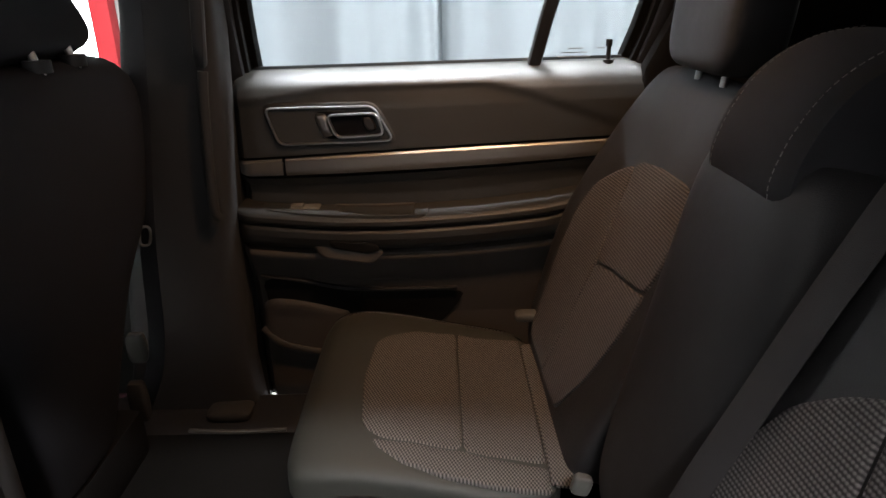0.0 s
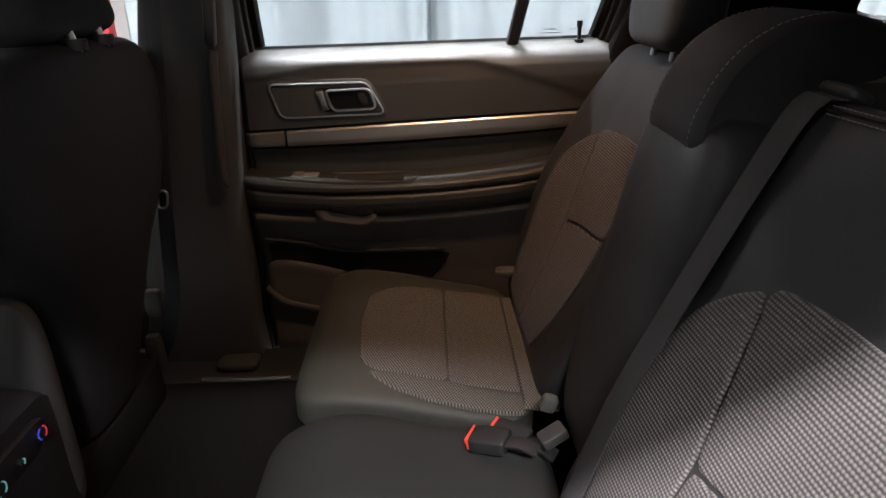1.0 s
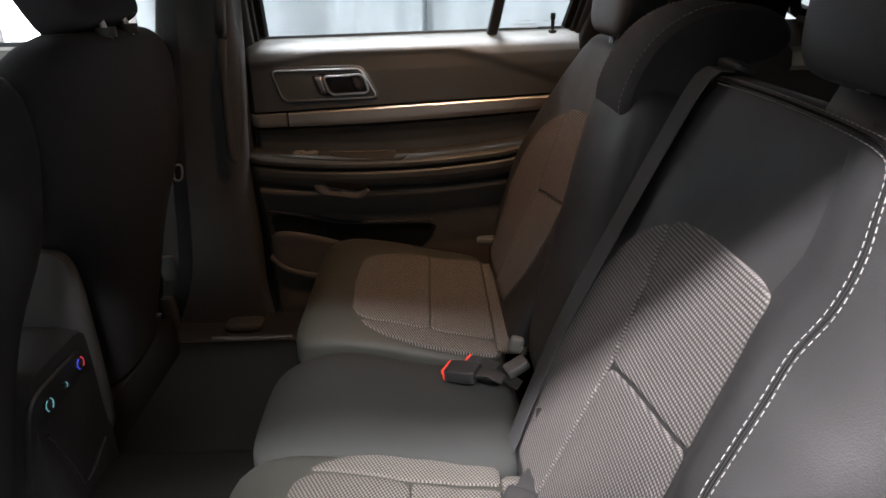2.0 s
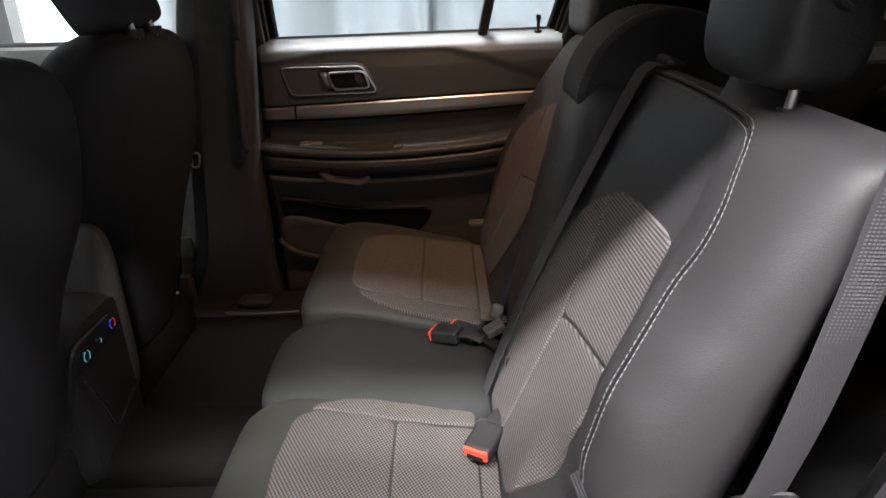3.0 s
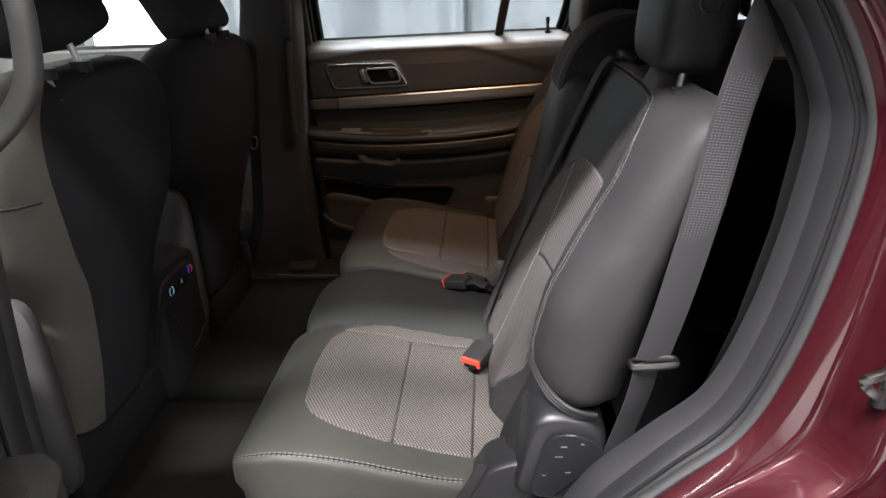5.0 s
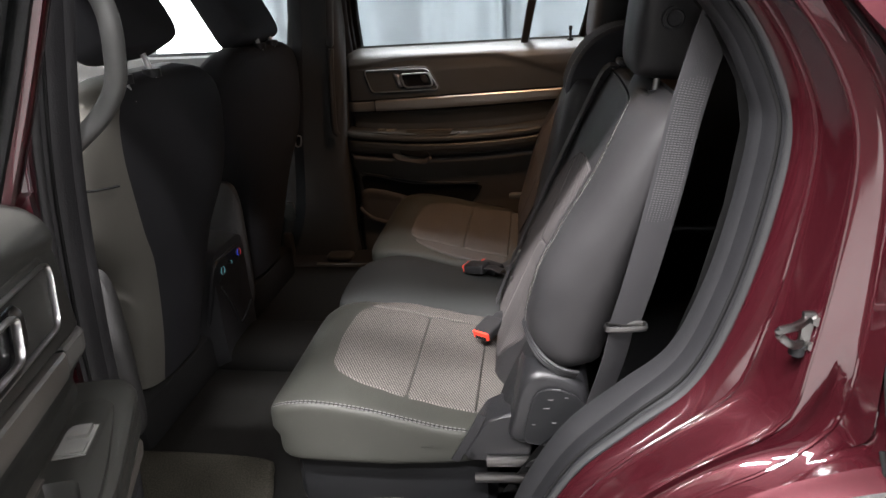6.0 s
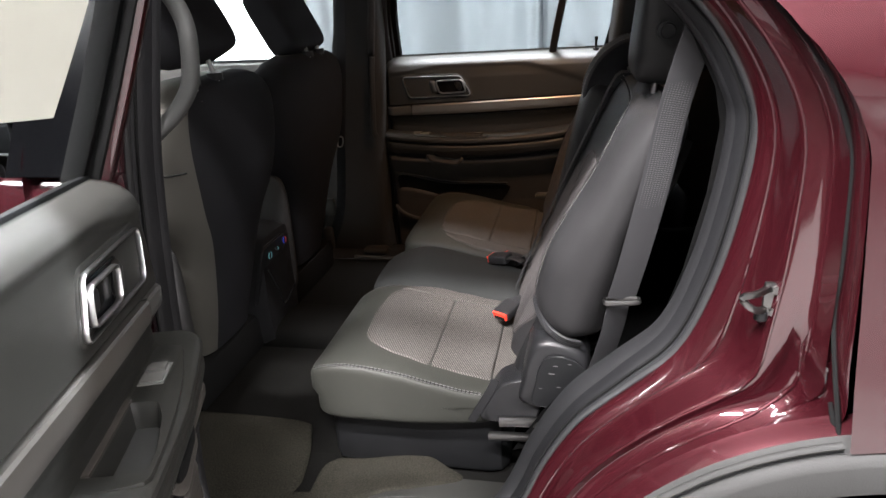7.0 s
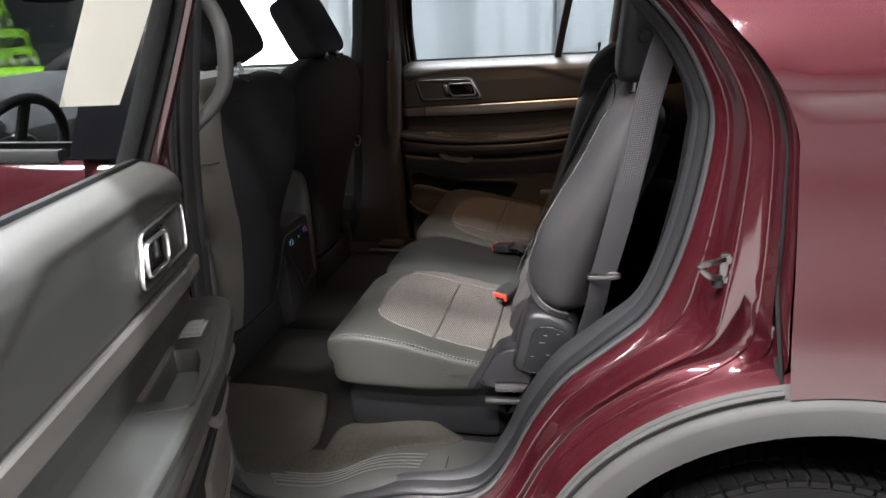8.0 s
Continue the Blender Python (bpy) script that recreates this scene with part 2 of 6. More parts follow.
def spline(points, count, closed=False):
    """Catmull-Rom through the points, evenly resampled."""
    pts = [Vector(p) for p in points]
    n = len(pts)
    fine = []
    for i in range(n if closed else n - 1):
        get = (lambda k: pts[k % n]) if closed else (lambda k: pts[min(max(k, 0), n - 1)])
        p0, p1, p2, p3 = get(i - 1), get(i), get(i + 1), get(i + 2)
        for k in range(16):
            t = k / 16
            fine.append(0.5 * (2 * p1 + (p2 - p0) * t + (2 * p0 - 5 * p1 + 4 * p2 - p3) * t * t + (3 * p1 - p0 - 3 * p2 + p3) * t**3))
    fine.append(pts[0] if closed else pts[-1])
    dist = [0.0]
    for a, b in zip(fine, fine[1:]):
        dist.append(dist[-1] + (b - a).length)
    out, j = [], 0
    for k in range(count):
        want = dist[-1] * k / (count if closed else count - 1)
        while j < len(dist) - 2 and dist[j + 1] < want:
            j += 1
        f = (want - dist[j]) / max(dist[j + 1] - dist[j], 1e-9)
        out.append(fine[j].lerp(fine[j + 1], min(max(f, 0), 1)))
    return out


def sweep(path, ra, rb=None, up=(0, 0, 1), sides=10, closed=False, power=2.0, bm=None):
    """A bar of oval or boxy section along a path."""
    rb = rb or ra
    rings = []
    n = len(path)
    for i, p in enumerate(path):
        q0, q1 = (path[i - 1], path[(i + 1) % n]) if closed else (path[max(i - 1, 0)], path[min(i + 1, n - 1)])
        along = (Vector(q1) - Vector(q0)).normalized()
        side = along.cross(Vector(up))
        side = (side if side.length > 1e-3 else along.cross(Vector((0, 1, 0.01)))).normalized()
        top = side.cross(along)
        ring = []
        for k in range(sides):
            a = 2 * math.pi * (k + 0.5) / sides
            c, s = math.cos(a), math.sin(a)
            c, s = math.copysign(abs(c) ** (2 / power), c), math.copysign(abs(s) ** (2 / power), s)
            ring.append(Vector(p) + side * (ra * c) + top * (rb * s))
        rings.append(ring)
    return loft(rings, bm, closed=closed)


def oval_ring(centre, a, b, ha, hb, power=5.0, sides=40):
    """A rounded rectangle about centre, in the plane of the directions a and b."""
    out = []
    for k in range(sides):
        t = 2 * math.pi * k / sides
        c, s = math.cos(t), math.sin(t)
        c, s = math.copysign(abs(c) ** (2 / power), c), math.copysign(abs(s) ** (2 / power), s)
        out.append(Vector(centre) + Vector(a) * (ha * c) + Vector(b) * (hb * s))
    return out


@functools.lru_cache(maxsize=None)
def even_ring(power, sides):
    """A unit rounded square with its points evenly spaced along the edge."""
    dense = [(p.x, p.y) for p in oval_ring((0, 0, 0), (1, 0, 0), (0, 1, 0), 1, 1, power, 1440)]
    run = [0.0]
    for k in range(1440):
        a, b = dense[k], dense[(k + 1) % 1440]
        run.append(run[-1] + math.hypot(b[0] - a[0], b[1] - a[1]))
    out, j = [], 0
    for k in range(sides):
        want = run[-1] * k / sides
        while run[j + 1] < want:
            j += 1
        f = (want - run[j]) / max(run[j + 1] - run[j], 1e-9)
        a, b = dense[j], dense[(j + 1) % 1440]
        out.append((a[0] + (b[0] - a[0]) * f, a[1] + (b[1] - a[1]) * f))
    return out


def pillow(centre, a, b, c, ha, hb, hc, power=5.0, cap=4.0, steps=14, sides=40, shape=None):
    """A stuffed block with rounded edges, lofted along c. shape(u, v, w) in -1..1 gives an offset."""
    rings = []
    for i in range(steps + 1):
        t = -math.cos(math.pi * i / steps)
        k = max(1 - abs(t) ** cap, 0.0) ** (1 / cap) if abs(t) < 1 else 0.0
        k = max(k, 0.02)
        ring = [Vector((x * k, y * k, 0)) for x, y in even_ring(power, sides)] if shape else oval_ring((0, 0, 0), (1, 0, 0), (0, 1, 0), k, k, power, sides)
        row = []
        for p in ring:
            q = Vector(centre) + Vector(a) * (ha * p.x) + Vector(b) * (hb * p.y) + Vector(c) * (hc * t)
            if shape:
                q += shape(p.x, p.y, t)
            row.append(q)
        rings.append(row)
    return loft(rings)


def panel(outline, place, thick=0.006, edge=0.010, rings=7):
    """A padded cover patch: a closed outline in its own metres (u, v), laid by place(u, v, height). Carries a UV map in metres."""
    bm = bmesh.new()
    layer = bm.loops.layers.uv.new("UVMap")
    c = Vector((sum(p[0] for p in outline) / len(outline), sum(p[1] for p in outline) / len(outline)))
    size = min((Vector(p) - c).length for p in outline)
    steps = [(0.0, -0.004), (0.0, 0.0), (edge * 0.25, thick * 0.6), (edge * 0.6, thick * 0.92), (edge, thick)]
    steps += [(edge + (size - edge) * k / rings, thick) for k in range(1, rings)]
    flat = {}
    rows = []
    for inset, h in steps:
        f = 1 - min(inset / size, 0.97)
        row = []
        for p in outline:
            q = c + (Vector(p) - c) * f
            v = bm.verts.new(place(q.x, q.y, h))
            flat[v] = q
            row.append(v)
        rows.append(row)
    mid = bm.verts.new(place(c.x, c.y, thick))
    flat[mid] = c
    n = len(outline)
    faces = [bm.faces.new((a[k], a[(k + 1) % n], b[(k + 1) % n], b[k])) for a, b in zip(rows, rows[1:]) for k in range(n)]
    faces += [bm.faces.new((rows[-1][k], rows[-1][(k + 1) % n], mid)) for k in range(n)]
    for f in faces:
        for lp in f.loops:
            lp[layer].uv = flat[lp.vert]
    return bm


def rounded(points, count=64):
    """A smooth closed outline through corner points in (u, v); double a point to keep a corner."""
    return [(p.x, p.y) for p in spline([(x, y, 0) for x, y in points], count, True)]


def fillet(corners, r, count=72):
    """A closed outline through straight-sided corners, each rounded by about r, evenly resampled."""
    pts = []
    n = len(corners)
    for i in range(n):
        a, b, c = (Vector(corners[(i + k) % n]) for k in (-1, 0, 1))
        ra = min(r, (a - b).length * 0.45)
        rc = min(r, (c - b).length * 0.45)
        p, q = b + (a - b).normalized() * ra, b + (c - b).normalized() * rc
        for k in range(7):
            t = k / 6
            pts.append(p * (1 - t) ** 2 + b * 2 * t * (1 - t) + q * t * t)
    total = [0.0]
    for k in range(len(pts)):
        total.append(total[-1] + (pts[(k + 1) % len(pts)] - pts[k]).length)
    out, j = [], 0
    for k in range(count):
        want = total[-1] * k / count
        while total[j + 1] < want:
            j += 1
        f = (want - total[j]) / max(total[j + 1] - total[j], 1e-9)
        p = pts[j].lerp(pts[(j + 1) % len(pts)], f)
        out.append((p.x, p.y))
    return out


def stitches(path, normal, length=0.006, gap=0.0035, r=0.0009):
    """A row of short raised threads along a path."""
    bm = bmesh.new()
    total = sum((Vector(b) - Vector(a)).length for a, b in zip(path, path[1:]))
    pts = spline(path, max(4, int(total / (length + gap)) + 1))
    for a, b in zip(pts, pts[1:]):
        d = (b - a).normalized()
        e = a + d * length
        s = d.cross(Vector(normal)).normalized() * r
        u = Vector(normal).normalized() * r
        ring = [[q + s, q + u, q - s, q - u] for q in (a, e)]
        loft(ring, bm)
    return bm


def strap(path, across, width, thick=0.0016):
    """Flat webbing along a path; across: its width's direction."""
    pts = spline(path, 40)
    w = Vector(across).normalized() * (width / 2)
    rings = []
    for i, p in enumerate(pts):
        d = (pts[min(i + 1, 39)] - pts[max(i - 1, 0)]).normalized()
        ww = (w - d * w.dot(d)).normalized() * (width / 2)
        nn = d.cross(ww).normalized() * (thick / 2)
        rings.append([p + ww + nn * 0.4, p + ww * 0.9 + nn, p - ww * 0.9 + nn, p - ww + nn * 0.4, p - ww - nn * 0.4, p - ww * 0.9 - nn, p + ww * 0.9 - nn, p + ww - nn * 0.4])
    return loft(rings)

# ---- the hall round the car ----
GROUND = -0.09
solid("floor", box(-14, 12, -9, 12, GROUND - 0.2, GROUND), CONCRETE, "grey concrete hall floor under the car", "floor", kind="structure", smooth=0)
solid("ceiling", box(-14, 12, -9, 12, CEIL, CEIL + 0.2), CEILPAINT, "grey painted hall ceiling", "ceiling", kind="structure", smooth=0)
solid("wall_south", box(-14, 12, -9.2, -9, GROUND, CEIL), WALLPAINT, "white painted hall wall", "wall", kind="structure", smooth=0)
solid("wall_east", box(12, 12.2, -9.2, 8.2, GROUND, CEIL), WALLPAINT, "white painted hall wall", "wall", kind="structure", smooth=0)
solid("wall_west", box(-14.2, -14, -9.2, 12.2, GROUND, CEIL), DARKWALL, "dark grey hall wall", "wall", kind="structure", smooth=0)
wall = thing("wall_north", (0, 6.1, GROUND), "dark hall wall with a bright daylit doorway", "wall", kind="structure")
DX0, DX1, DZ = -3.75, -2.72, 2.6
part("wall_panel", box(-5.2, DX0, 6.0, 6.2, GROUND, CEIL), DARKWALL, wall, smooth=0)
part("wall_return", box(-5.2, -5.0, 6.201, 12.0, GROUND, CEIL), DARKWALL, wall, smooth=0)
part("wall_panel", box(-14, -5.0, 12.0, 12.2, GROUND, CEIL), DARKWALL, wall, smooth=0)
part("wall_panel", box(DX1, 12, 6.0, 6.2, GROUND, CEIL), WALLPAINT, wall, smooth=0)
part("lintel", box(DX0, DX1, 6.0, 6.2, DZ, CEIL), WALLPAINT, wall, smooth=0)
solid("backdrop", box(DX0 - 0.6, DX1 + 0.6, 6.9, 6.95, GROUND, CEIL), GLOW, "bright daylight beyond the doorway", "daylight", kind="structure", smooth=0)
solid("door_post", box(-2.72, -2.56, 5.86, 5.998, GROUND, 2.7, 0.01), REDPOST, "red painted steel post beside the doorway", "post")

# curtain with uneven pleats
rings = []
random.seed(4)
xs = [-1.62 + 0.012 * k for k in range(520)]
for z in [GROUND + 0.005 + 0.31 * k for k in range(15)]:
    row = []
    for x in xs:
        f = 0.075 * math.sin(x * 5.3 + 1.5 * math.sin(x * 1.7 + 0.6)) + 0.030 * math.sin(x * 12.5 + 2.2 * math.sin(x * 2.9)) + 0.010 * math.sin(x * 31 + 2 * math.sin(x * 5)) + 0.004 * math.sin(x * 17 + z * 2.1)
        # the deep fold where two widths meet
        f += 0.12 * math.exp(-((x - 0.146 - 0.01 * z) / 0.020) ** 2)
        row.append(Vector((x, 4.0 + f * (1.0 - 0.06 * z), z)))
    rings.append(row)
bm = loft(rings, ring_closed=False)
bmesh.ops.solidify(bm, geom=bm.faces[:], thickness=0.004)
solid("curtain", bm, CURTAIN, "long pale grey pleated curtain hanging to the floor", "curtain", smooth=80)
solid("curtain_rail", box(-1.7, 4.7, 3.93, 4.07, 4.24, 4.399, 0.01), SILVER, "plain metal curtain rail under the ceiling", "curtain rail")

# fittings for the added lights, all out of view
for lx, ly, length, watts in TUBES:
    lamp = thing("ceiling_light", (lx, ly, CEIL), "unseen white tube light added on the hall ceiling to light the scene", "ceiling light", "ceiling lights")
    part("housing", box(lx - length / 2 - 0.05, lx + length / 2 + 0.05, ly - 0.19, ly + 0.19, CEIL - 0.07, CEIL - 0.001, 0.01), WALLPAINT, lamp)
    part("diffuser", box(lx - length / 2, lx + length / 2, ly - 0.13, ly + 0.13, CEIL - 0.10, CEIL - 0.071, 0.01), TUBE, lamp)

# ---- doors ----
def door_profile(z_up):
    """Depth into the cabin along the door's height."""
    pts = [(0.36, -0.02), (0.40, -0.012), (0.46, -0.010), (0.60, -0.004), (0.70, 0.014), (0.745, 0.036), (0.768, 0.047), (0.776, 0.045), (0.781, 0.036), (0.7825, 0.022),
           (0.7835, 0.026), (0.789, 0.048), (0.800, 0.059), (0.815, 0.064), (0.828, 0.064), (0.834, 0.060), (0.8365, 0.054), (0.839, 0.060), (0.846, 0.067), (0.855, 0.067), (0.861, 0.058), (0.864, 0.030),
           (0.866, -0.018), (0.885, -0.020), (0.905, -0.013), (0.922, 0.000), (0.93, 0.004), (0.958, 0.006), (0.985, 0.004), (1.05, 0.001), (1.085, -0.004), (1.104, -0.011), (1.118, -0.025), (1.130, -0.048), (1.1365, -0.064), (1.138, -0.075)]
    for (a, wa), (b, wb) in zip(pts, pts[1:]):
        if a <= z_up <= b:
            f = (z_up - a) / (b - a)
            return wa + (wb - wa) * f
    return -0.02


def door_rise(u, z):
    """How the trim's lines rise towards the rear."""
    arm = -0.108 * u + 0.185 * u * u
    strip = 0.045 * u
    f = min(max((z - 0.87) / 0.07, 0), 1)
    g = min(max((z - 1.0) / 0.1, 0), 1)
    low = min(max((z - 0.45) / 0.3, 0), 1)
    return (arm * (1 - f) + strip * f) * low * (1 - g) + g * 0.014 * u


def build_rear_door(name, m, label, paper):
    """A rear door: u runs from its front edge to the rear, w into the cabin, z up; m carries (u, w, z) into the world."""
    base = m @ Vector((0.45, -0.05, 0.36))
    door = thing(name, base, label, "car door")
    P = lambda u, w, z: m @ Vector((u, w, z))

    def relief(u, z):
        w = door_profile(z)
        if u < 0.03:
            w -= 0.03 * (1 - u / 0.03) ** 2
        fade = min(max((0.80 - u) / 0.16, 0), 1)
        if 0.7826 < z < 0.865:
            w = 0.03 + (w - 0.03) * (0.25 + 0.75 * fade) * min(1, 0.55 + u * 2.2)
        # padded roll above a crease that drops towards the rear
        if z > 0.955:
            crease = 1.090 - 0.022 * min(max((0.2 - u) / 0.15, 0), 1) - 0.55 * max(0, u - 0.53) ** 1.2
            w += 0.007 * min(max((z - crease) / 0.012, 0), 1) ** 0.7 - 0.003
        return w

    def strip_mesh(z0, z1, u0, u1, lift=0.0, rows=14, cols=48, cut=None):
        rings = []
        for i in range(rows + 1):
            z = z0 + (z1 - z0) * i / rows
            ring = []
            for k in range(cols + 1):
                u = u0 + (u1 - u0) * k / cols
                ring.append(P(u, relief(u, z) + lift, z + door_rise(u, z)))
            rings.append(ring)
        # closed shell with a back, so that the panel has thickness
        back = [[P(u0 + (u1 - u0) * k / cols, relief(u0 + (u1 - u0) * k / cols, z0 + (z1 - z0) * i / rows) + lift - 0.012, z0 + (z1 - z0) * i / rows + door_rise(u0 + (u1 - u0) * k / cols, z0 + (z1 - z0) * i / rows)) for k in range(cols + 1)] for i in (rows, 0)]
        return loft(rings + back, ring_closed=False, closed=True)

    def skin_w(u, z):
        return relief(u, z - door_rise(u, z))

    U1 = 0.92
    part("upper_panel", strip_mesh(0.962, 1.1375, 0.0, U1, rows=34), TRIM_SOFT, door, "dark soft vinyl upper panel")
    part("accent_strip", strip_mesh(0.924, 0.956, 0.105, U1 - 0.10, 0.004, 8), SILVER, door, "brushed silver accent strip")
    part("accent_end", strip_mesh(0.924, 0.956, 0.0, 0.098, 0.001, 8, 8), mat("grey_strip_end", (0.10, 0.098, 0.092), 0.45), door)
    part("middle_panel", strip_mesh(0.8672, 0.918, 0.0, U1, rows=16), TRIM_SOFT, door, "recessed dark vinyl panel")
    arm = strip_mesh(0.783, 0.8668, 0.0, U1, rows=66, cols=92)
    inv = m.inverted()
    hole = []
    for f in arm.faces:
        q = inv @ f.calc_center_median()
        if 0.202 < q.x < 0.372 and -0.016 < q.y < 0.052 and q.z > 0.815:
            hole.append(f)
    bmesh.ops.delete(arm, geom=hole, context="FACES")
    part("armrest", arm, TRIM_SOFT, door, "padded dark vinyl armrest")
    low = strip_mesh(0.37, 0.7825, 0.0, U1, rows=72)
    part("lower_panel", low, TRIM, door, "hard dark plastic lower panel")
    # map pocket: a rim, a black sheet for the recess's shade, and its bright lip
    rim = spline([P(u, skin_w(u, z) + 0.004, z) for u, z in ((0.03, 0.705), (0.12, 0.69), (0.226, 0.668), (0.36, 0.664), (0.46, 0.664))], 24)
    part("pocket_edge", sweep(rim, 0.004, 0.006, up=m.to_3x3() @ Vector((0, 1, 0))), PLASTIC, door)
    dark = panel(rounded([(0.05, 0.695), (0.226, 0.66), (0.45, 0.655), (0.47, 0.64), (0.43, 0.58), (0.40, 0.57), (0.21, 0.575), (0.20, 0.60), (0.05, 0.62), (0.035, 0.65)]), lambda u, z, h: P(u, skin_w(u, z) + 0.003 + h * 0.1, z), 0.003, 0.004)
    part("pocket_shade", dark, DEEP, door, "black sheet painting the shade in the map pocket")
    pocket = panel(rounded([(0.04, 0.64), (0.20, 0.61), (0.21, 0.585), (0.20, 0.50), (0.12, 0.49), (0.02, 0.54)]), lambda u, z, h: P(u, skin_w(u, z) + 0.004 + h, z), 0.008, 0.02)
    part("pocket_front", pocket, TRIM, door, "plastic map pocket front")
    lip = spline([P(u, skin_w(u, z) + 0.014, z) for u, z in ((0.012, 0.565), (0.05, 0.53), (0.10, 0.512), (0.16, 0.50))], 16)
    part("pocket_lip", sweep(lip, 0.009, 0.005, up=m.to_3x3() @ Vector((0, 1, 0))), TRIM, door, "pale map pocket lip")
    # pull pocket in the armrest's top, with the window switch ahead of it
    rim_o = rounded([(0.045, -0.012), (0.05, 0.022), (0.08, 0.036), (0.22, 0.056), (0.37, 0.061), (0.395, 0.052), (0.402, -0.010), (0.38, -0.016), (0.22, -0.017), (0.06, -0.016)], 64)
    hole_o = []
    for k in range(64):
        u, w = rim_o[k]
        hole_o.append((min(max(0.205 + (u - 0.045) * 0.475, 0.207), 0.372), min(max(w * 0.9, -0.011), 0.036 + 0.07 * (u - 0.05))))
    lift = lambda u, w, h: P(u, w, 0.8615 + door_rise(u, 0.845) + h)
    plate = loft([[lift(u, w, -0.002) for u, w in rim_o], [lift(u, w, 0.003) for u, w in rim_o], [lift(u, w, 0.0045) for u, w in [(a * 0.97 + b * 0.03, c * 0.94 + d * 0.06) for (a, c), (b, d) in zip(rim_o, hole_o)]], [lift(u, w, 0.0045) for u, w in hole_o], [lift(0.290 + (u - 0.290) * 0.97, 0.020 + (w - 0.020) * 0.94, 0.001) for u, w in hole_o], [lift(0.290 + (u - 0.290) * 0.85, 0.020 + (w - 0.020) * 0.8, -0.030) for u, w in hole_o]], cap=False)
    part("switch_plate", plate, TRIM_SOFT, door, "dark grey switch plate with a pull recess")
    bm = bmesh.new()
    bm.faces.new([bm.verts.new(lift(0.290 + (u - 0.290) * 0.9, 0.020 + (w - 0.020) * 0.85, -0.0295)) for u, w in hole_o])
    part("recess_floor", bm, HANDLE, door, "grey recess floor", smooth=0)
    wallc = [P(u, -0.015, 0.866 + door_rise(u, 0.845)) for u in (0.20, 0.24, 0.29, 0.37)]
    part("pull_rim", sweep(wallc, 0.003, 0.006, up=m.to_3x3() @ Vector((0, 1, 0)), power=4), TRIM, door)
    bm = bmesh.new()
    for u0, u1, w0, w1, h in ((0.106, 0.170, -0.010, 0.026, 0.002), (0.110, 0.134, -0.004, 0.020, 0.007), (0.144, 0.166, -0.006, 0.023, 0.006)):
        loft([[P(a, b, 0.8655 + k * h + door_rise(u0, 0.845)) for a, b in ((u0, w0), (u1, w0), (u1, w1), (u0, w1))] for k in (0, 1)], bm)
    part("window_switch", bm, SWITCH, door, "small grey window switch", smooth=0)
    # grab cup under the armrest
    cup = fillet([(0.150, 0.792), (0.172, 0.758), (0.278, 0.742), (0.308, 0.770), (0.285, 0.776), (0.195, 0.796)], 0.010, 48)
    part("grab_cup", panel(cup, lambda u, z, h: P(u, 0.048 + h + 0.012 * (0.79 - z) / 0.05, z), 0.006, 0.006), TRIM, door, "moulded grab cup under the armrest")
    # black sheet paints the finger slot's shade; nothing is cut in
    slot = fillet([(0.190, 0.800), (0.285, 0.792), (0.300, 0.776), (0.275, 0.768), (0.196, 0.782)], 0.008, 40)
    part("slot_shade", panel(slot, lambda u, z, h: P(u, 0.062 + h, z), 0.003, 0.004), DEEP, door, "black sheet painting the shade in the finger slot")
    # handle bezel
    off = lambda u, z, h: P(u, relief(u, z + 0.0) + h, z)
    outer = [(0.062, 1.074), (0.300, 1.075), (0.345, 0.988), (0.092, 0.983)]
    part("handle_recess", panel(fillet(outer, 0.022), lambda u, z, h: off(u, z, 0.0005 + h), 0.002, 0.004), TRIM_SOFT, door)
    ring = [off(u, z, 0.006) for u, z in fillet([(0.072, 1.065), (0.294, 1.066), (0.333, 0.996), (0.097, 0.991)], 0.016, 120)]
    part("handle_bezel", sweep(ring, 0.0022, 0.004, up=m.to_3x3() @ Vector((0, 1, 0)), closed=True, sides=8), CHROME, door, "bright chrome bezel round the handle")
    part("handle_cup", panel(fillet([(0.170, 1.056), (0.300, 1.057), (0.318, 1.003), (0.190, 1.000)], 0.014), lambda u, z, h: off(u, z, 0.002 + h), 0.002, 0.004), GLOSSBLACK, door, "dark cup behind the lever")
    lever = [off(u, z, 0.011) for u, z in fillet([(0.199, 1.050), (0.300, 1.053), (0.314, 1.009), (0.216, 1.005)], 0.014, 100)]
    part("handle_frame", sweep(lever, 0.0030, 0.005, up=m.to_3x3() @ Vector((0, 1, 0)), closed=True, sides=8), CHROME, door, "chrome frame of the pull lever")
    part("handle_lever", panel(fillet([(0.172, 1.053), (0.197, 1.053), (0.212, 1.007), (0.188, 1.003)], 0.008, 40), lambda u, z, h: off(u, z, 0.003 + h), 0.009, 0.008), STEEL, door, "steel release lever")
    part("lock_tab", panel(rounded([(0.27, 1.045), (0.288, 1.045), (0.298, 1.02), (0.28, 1.018)], 24), lambda u, z, h: off(u, z, 0.003 + h), 0.008, 0.004), PLASTIC, door)
    # outer skin and shell
    def skin(u):
        return -0.145 + 0.02 * math.cos(u * 2.0)
    rows = []
    for z, d in ((0.34, 0.035), (0.42, 0.005), (0.60, 0.0), (0.85, -0.006), (1.00, 0.0), (1.08, 0.014), (1.125, 0.04)):
        rear = 1.03 - max(0, 0.80 - z) * 1.35 if z < 0.80 else 1.03
        rows.append([P(-0.045 + (rear + 0.045) * k / 20, skin(k / 20) + d, z) for k in range(21)])
    inner = [[p + (m.to_3x3() @ Vector((0, 0.012, 0))) for p in r] for r in rows[::-1]]
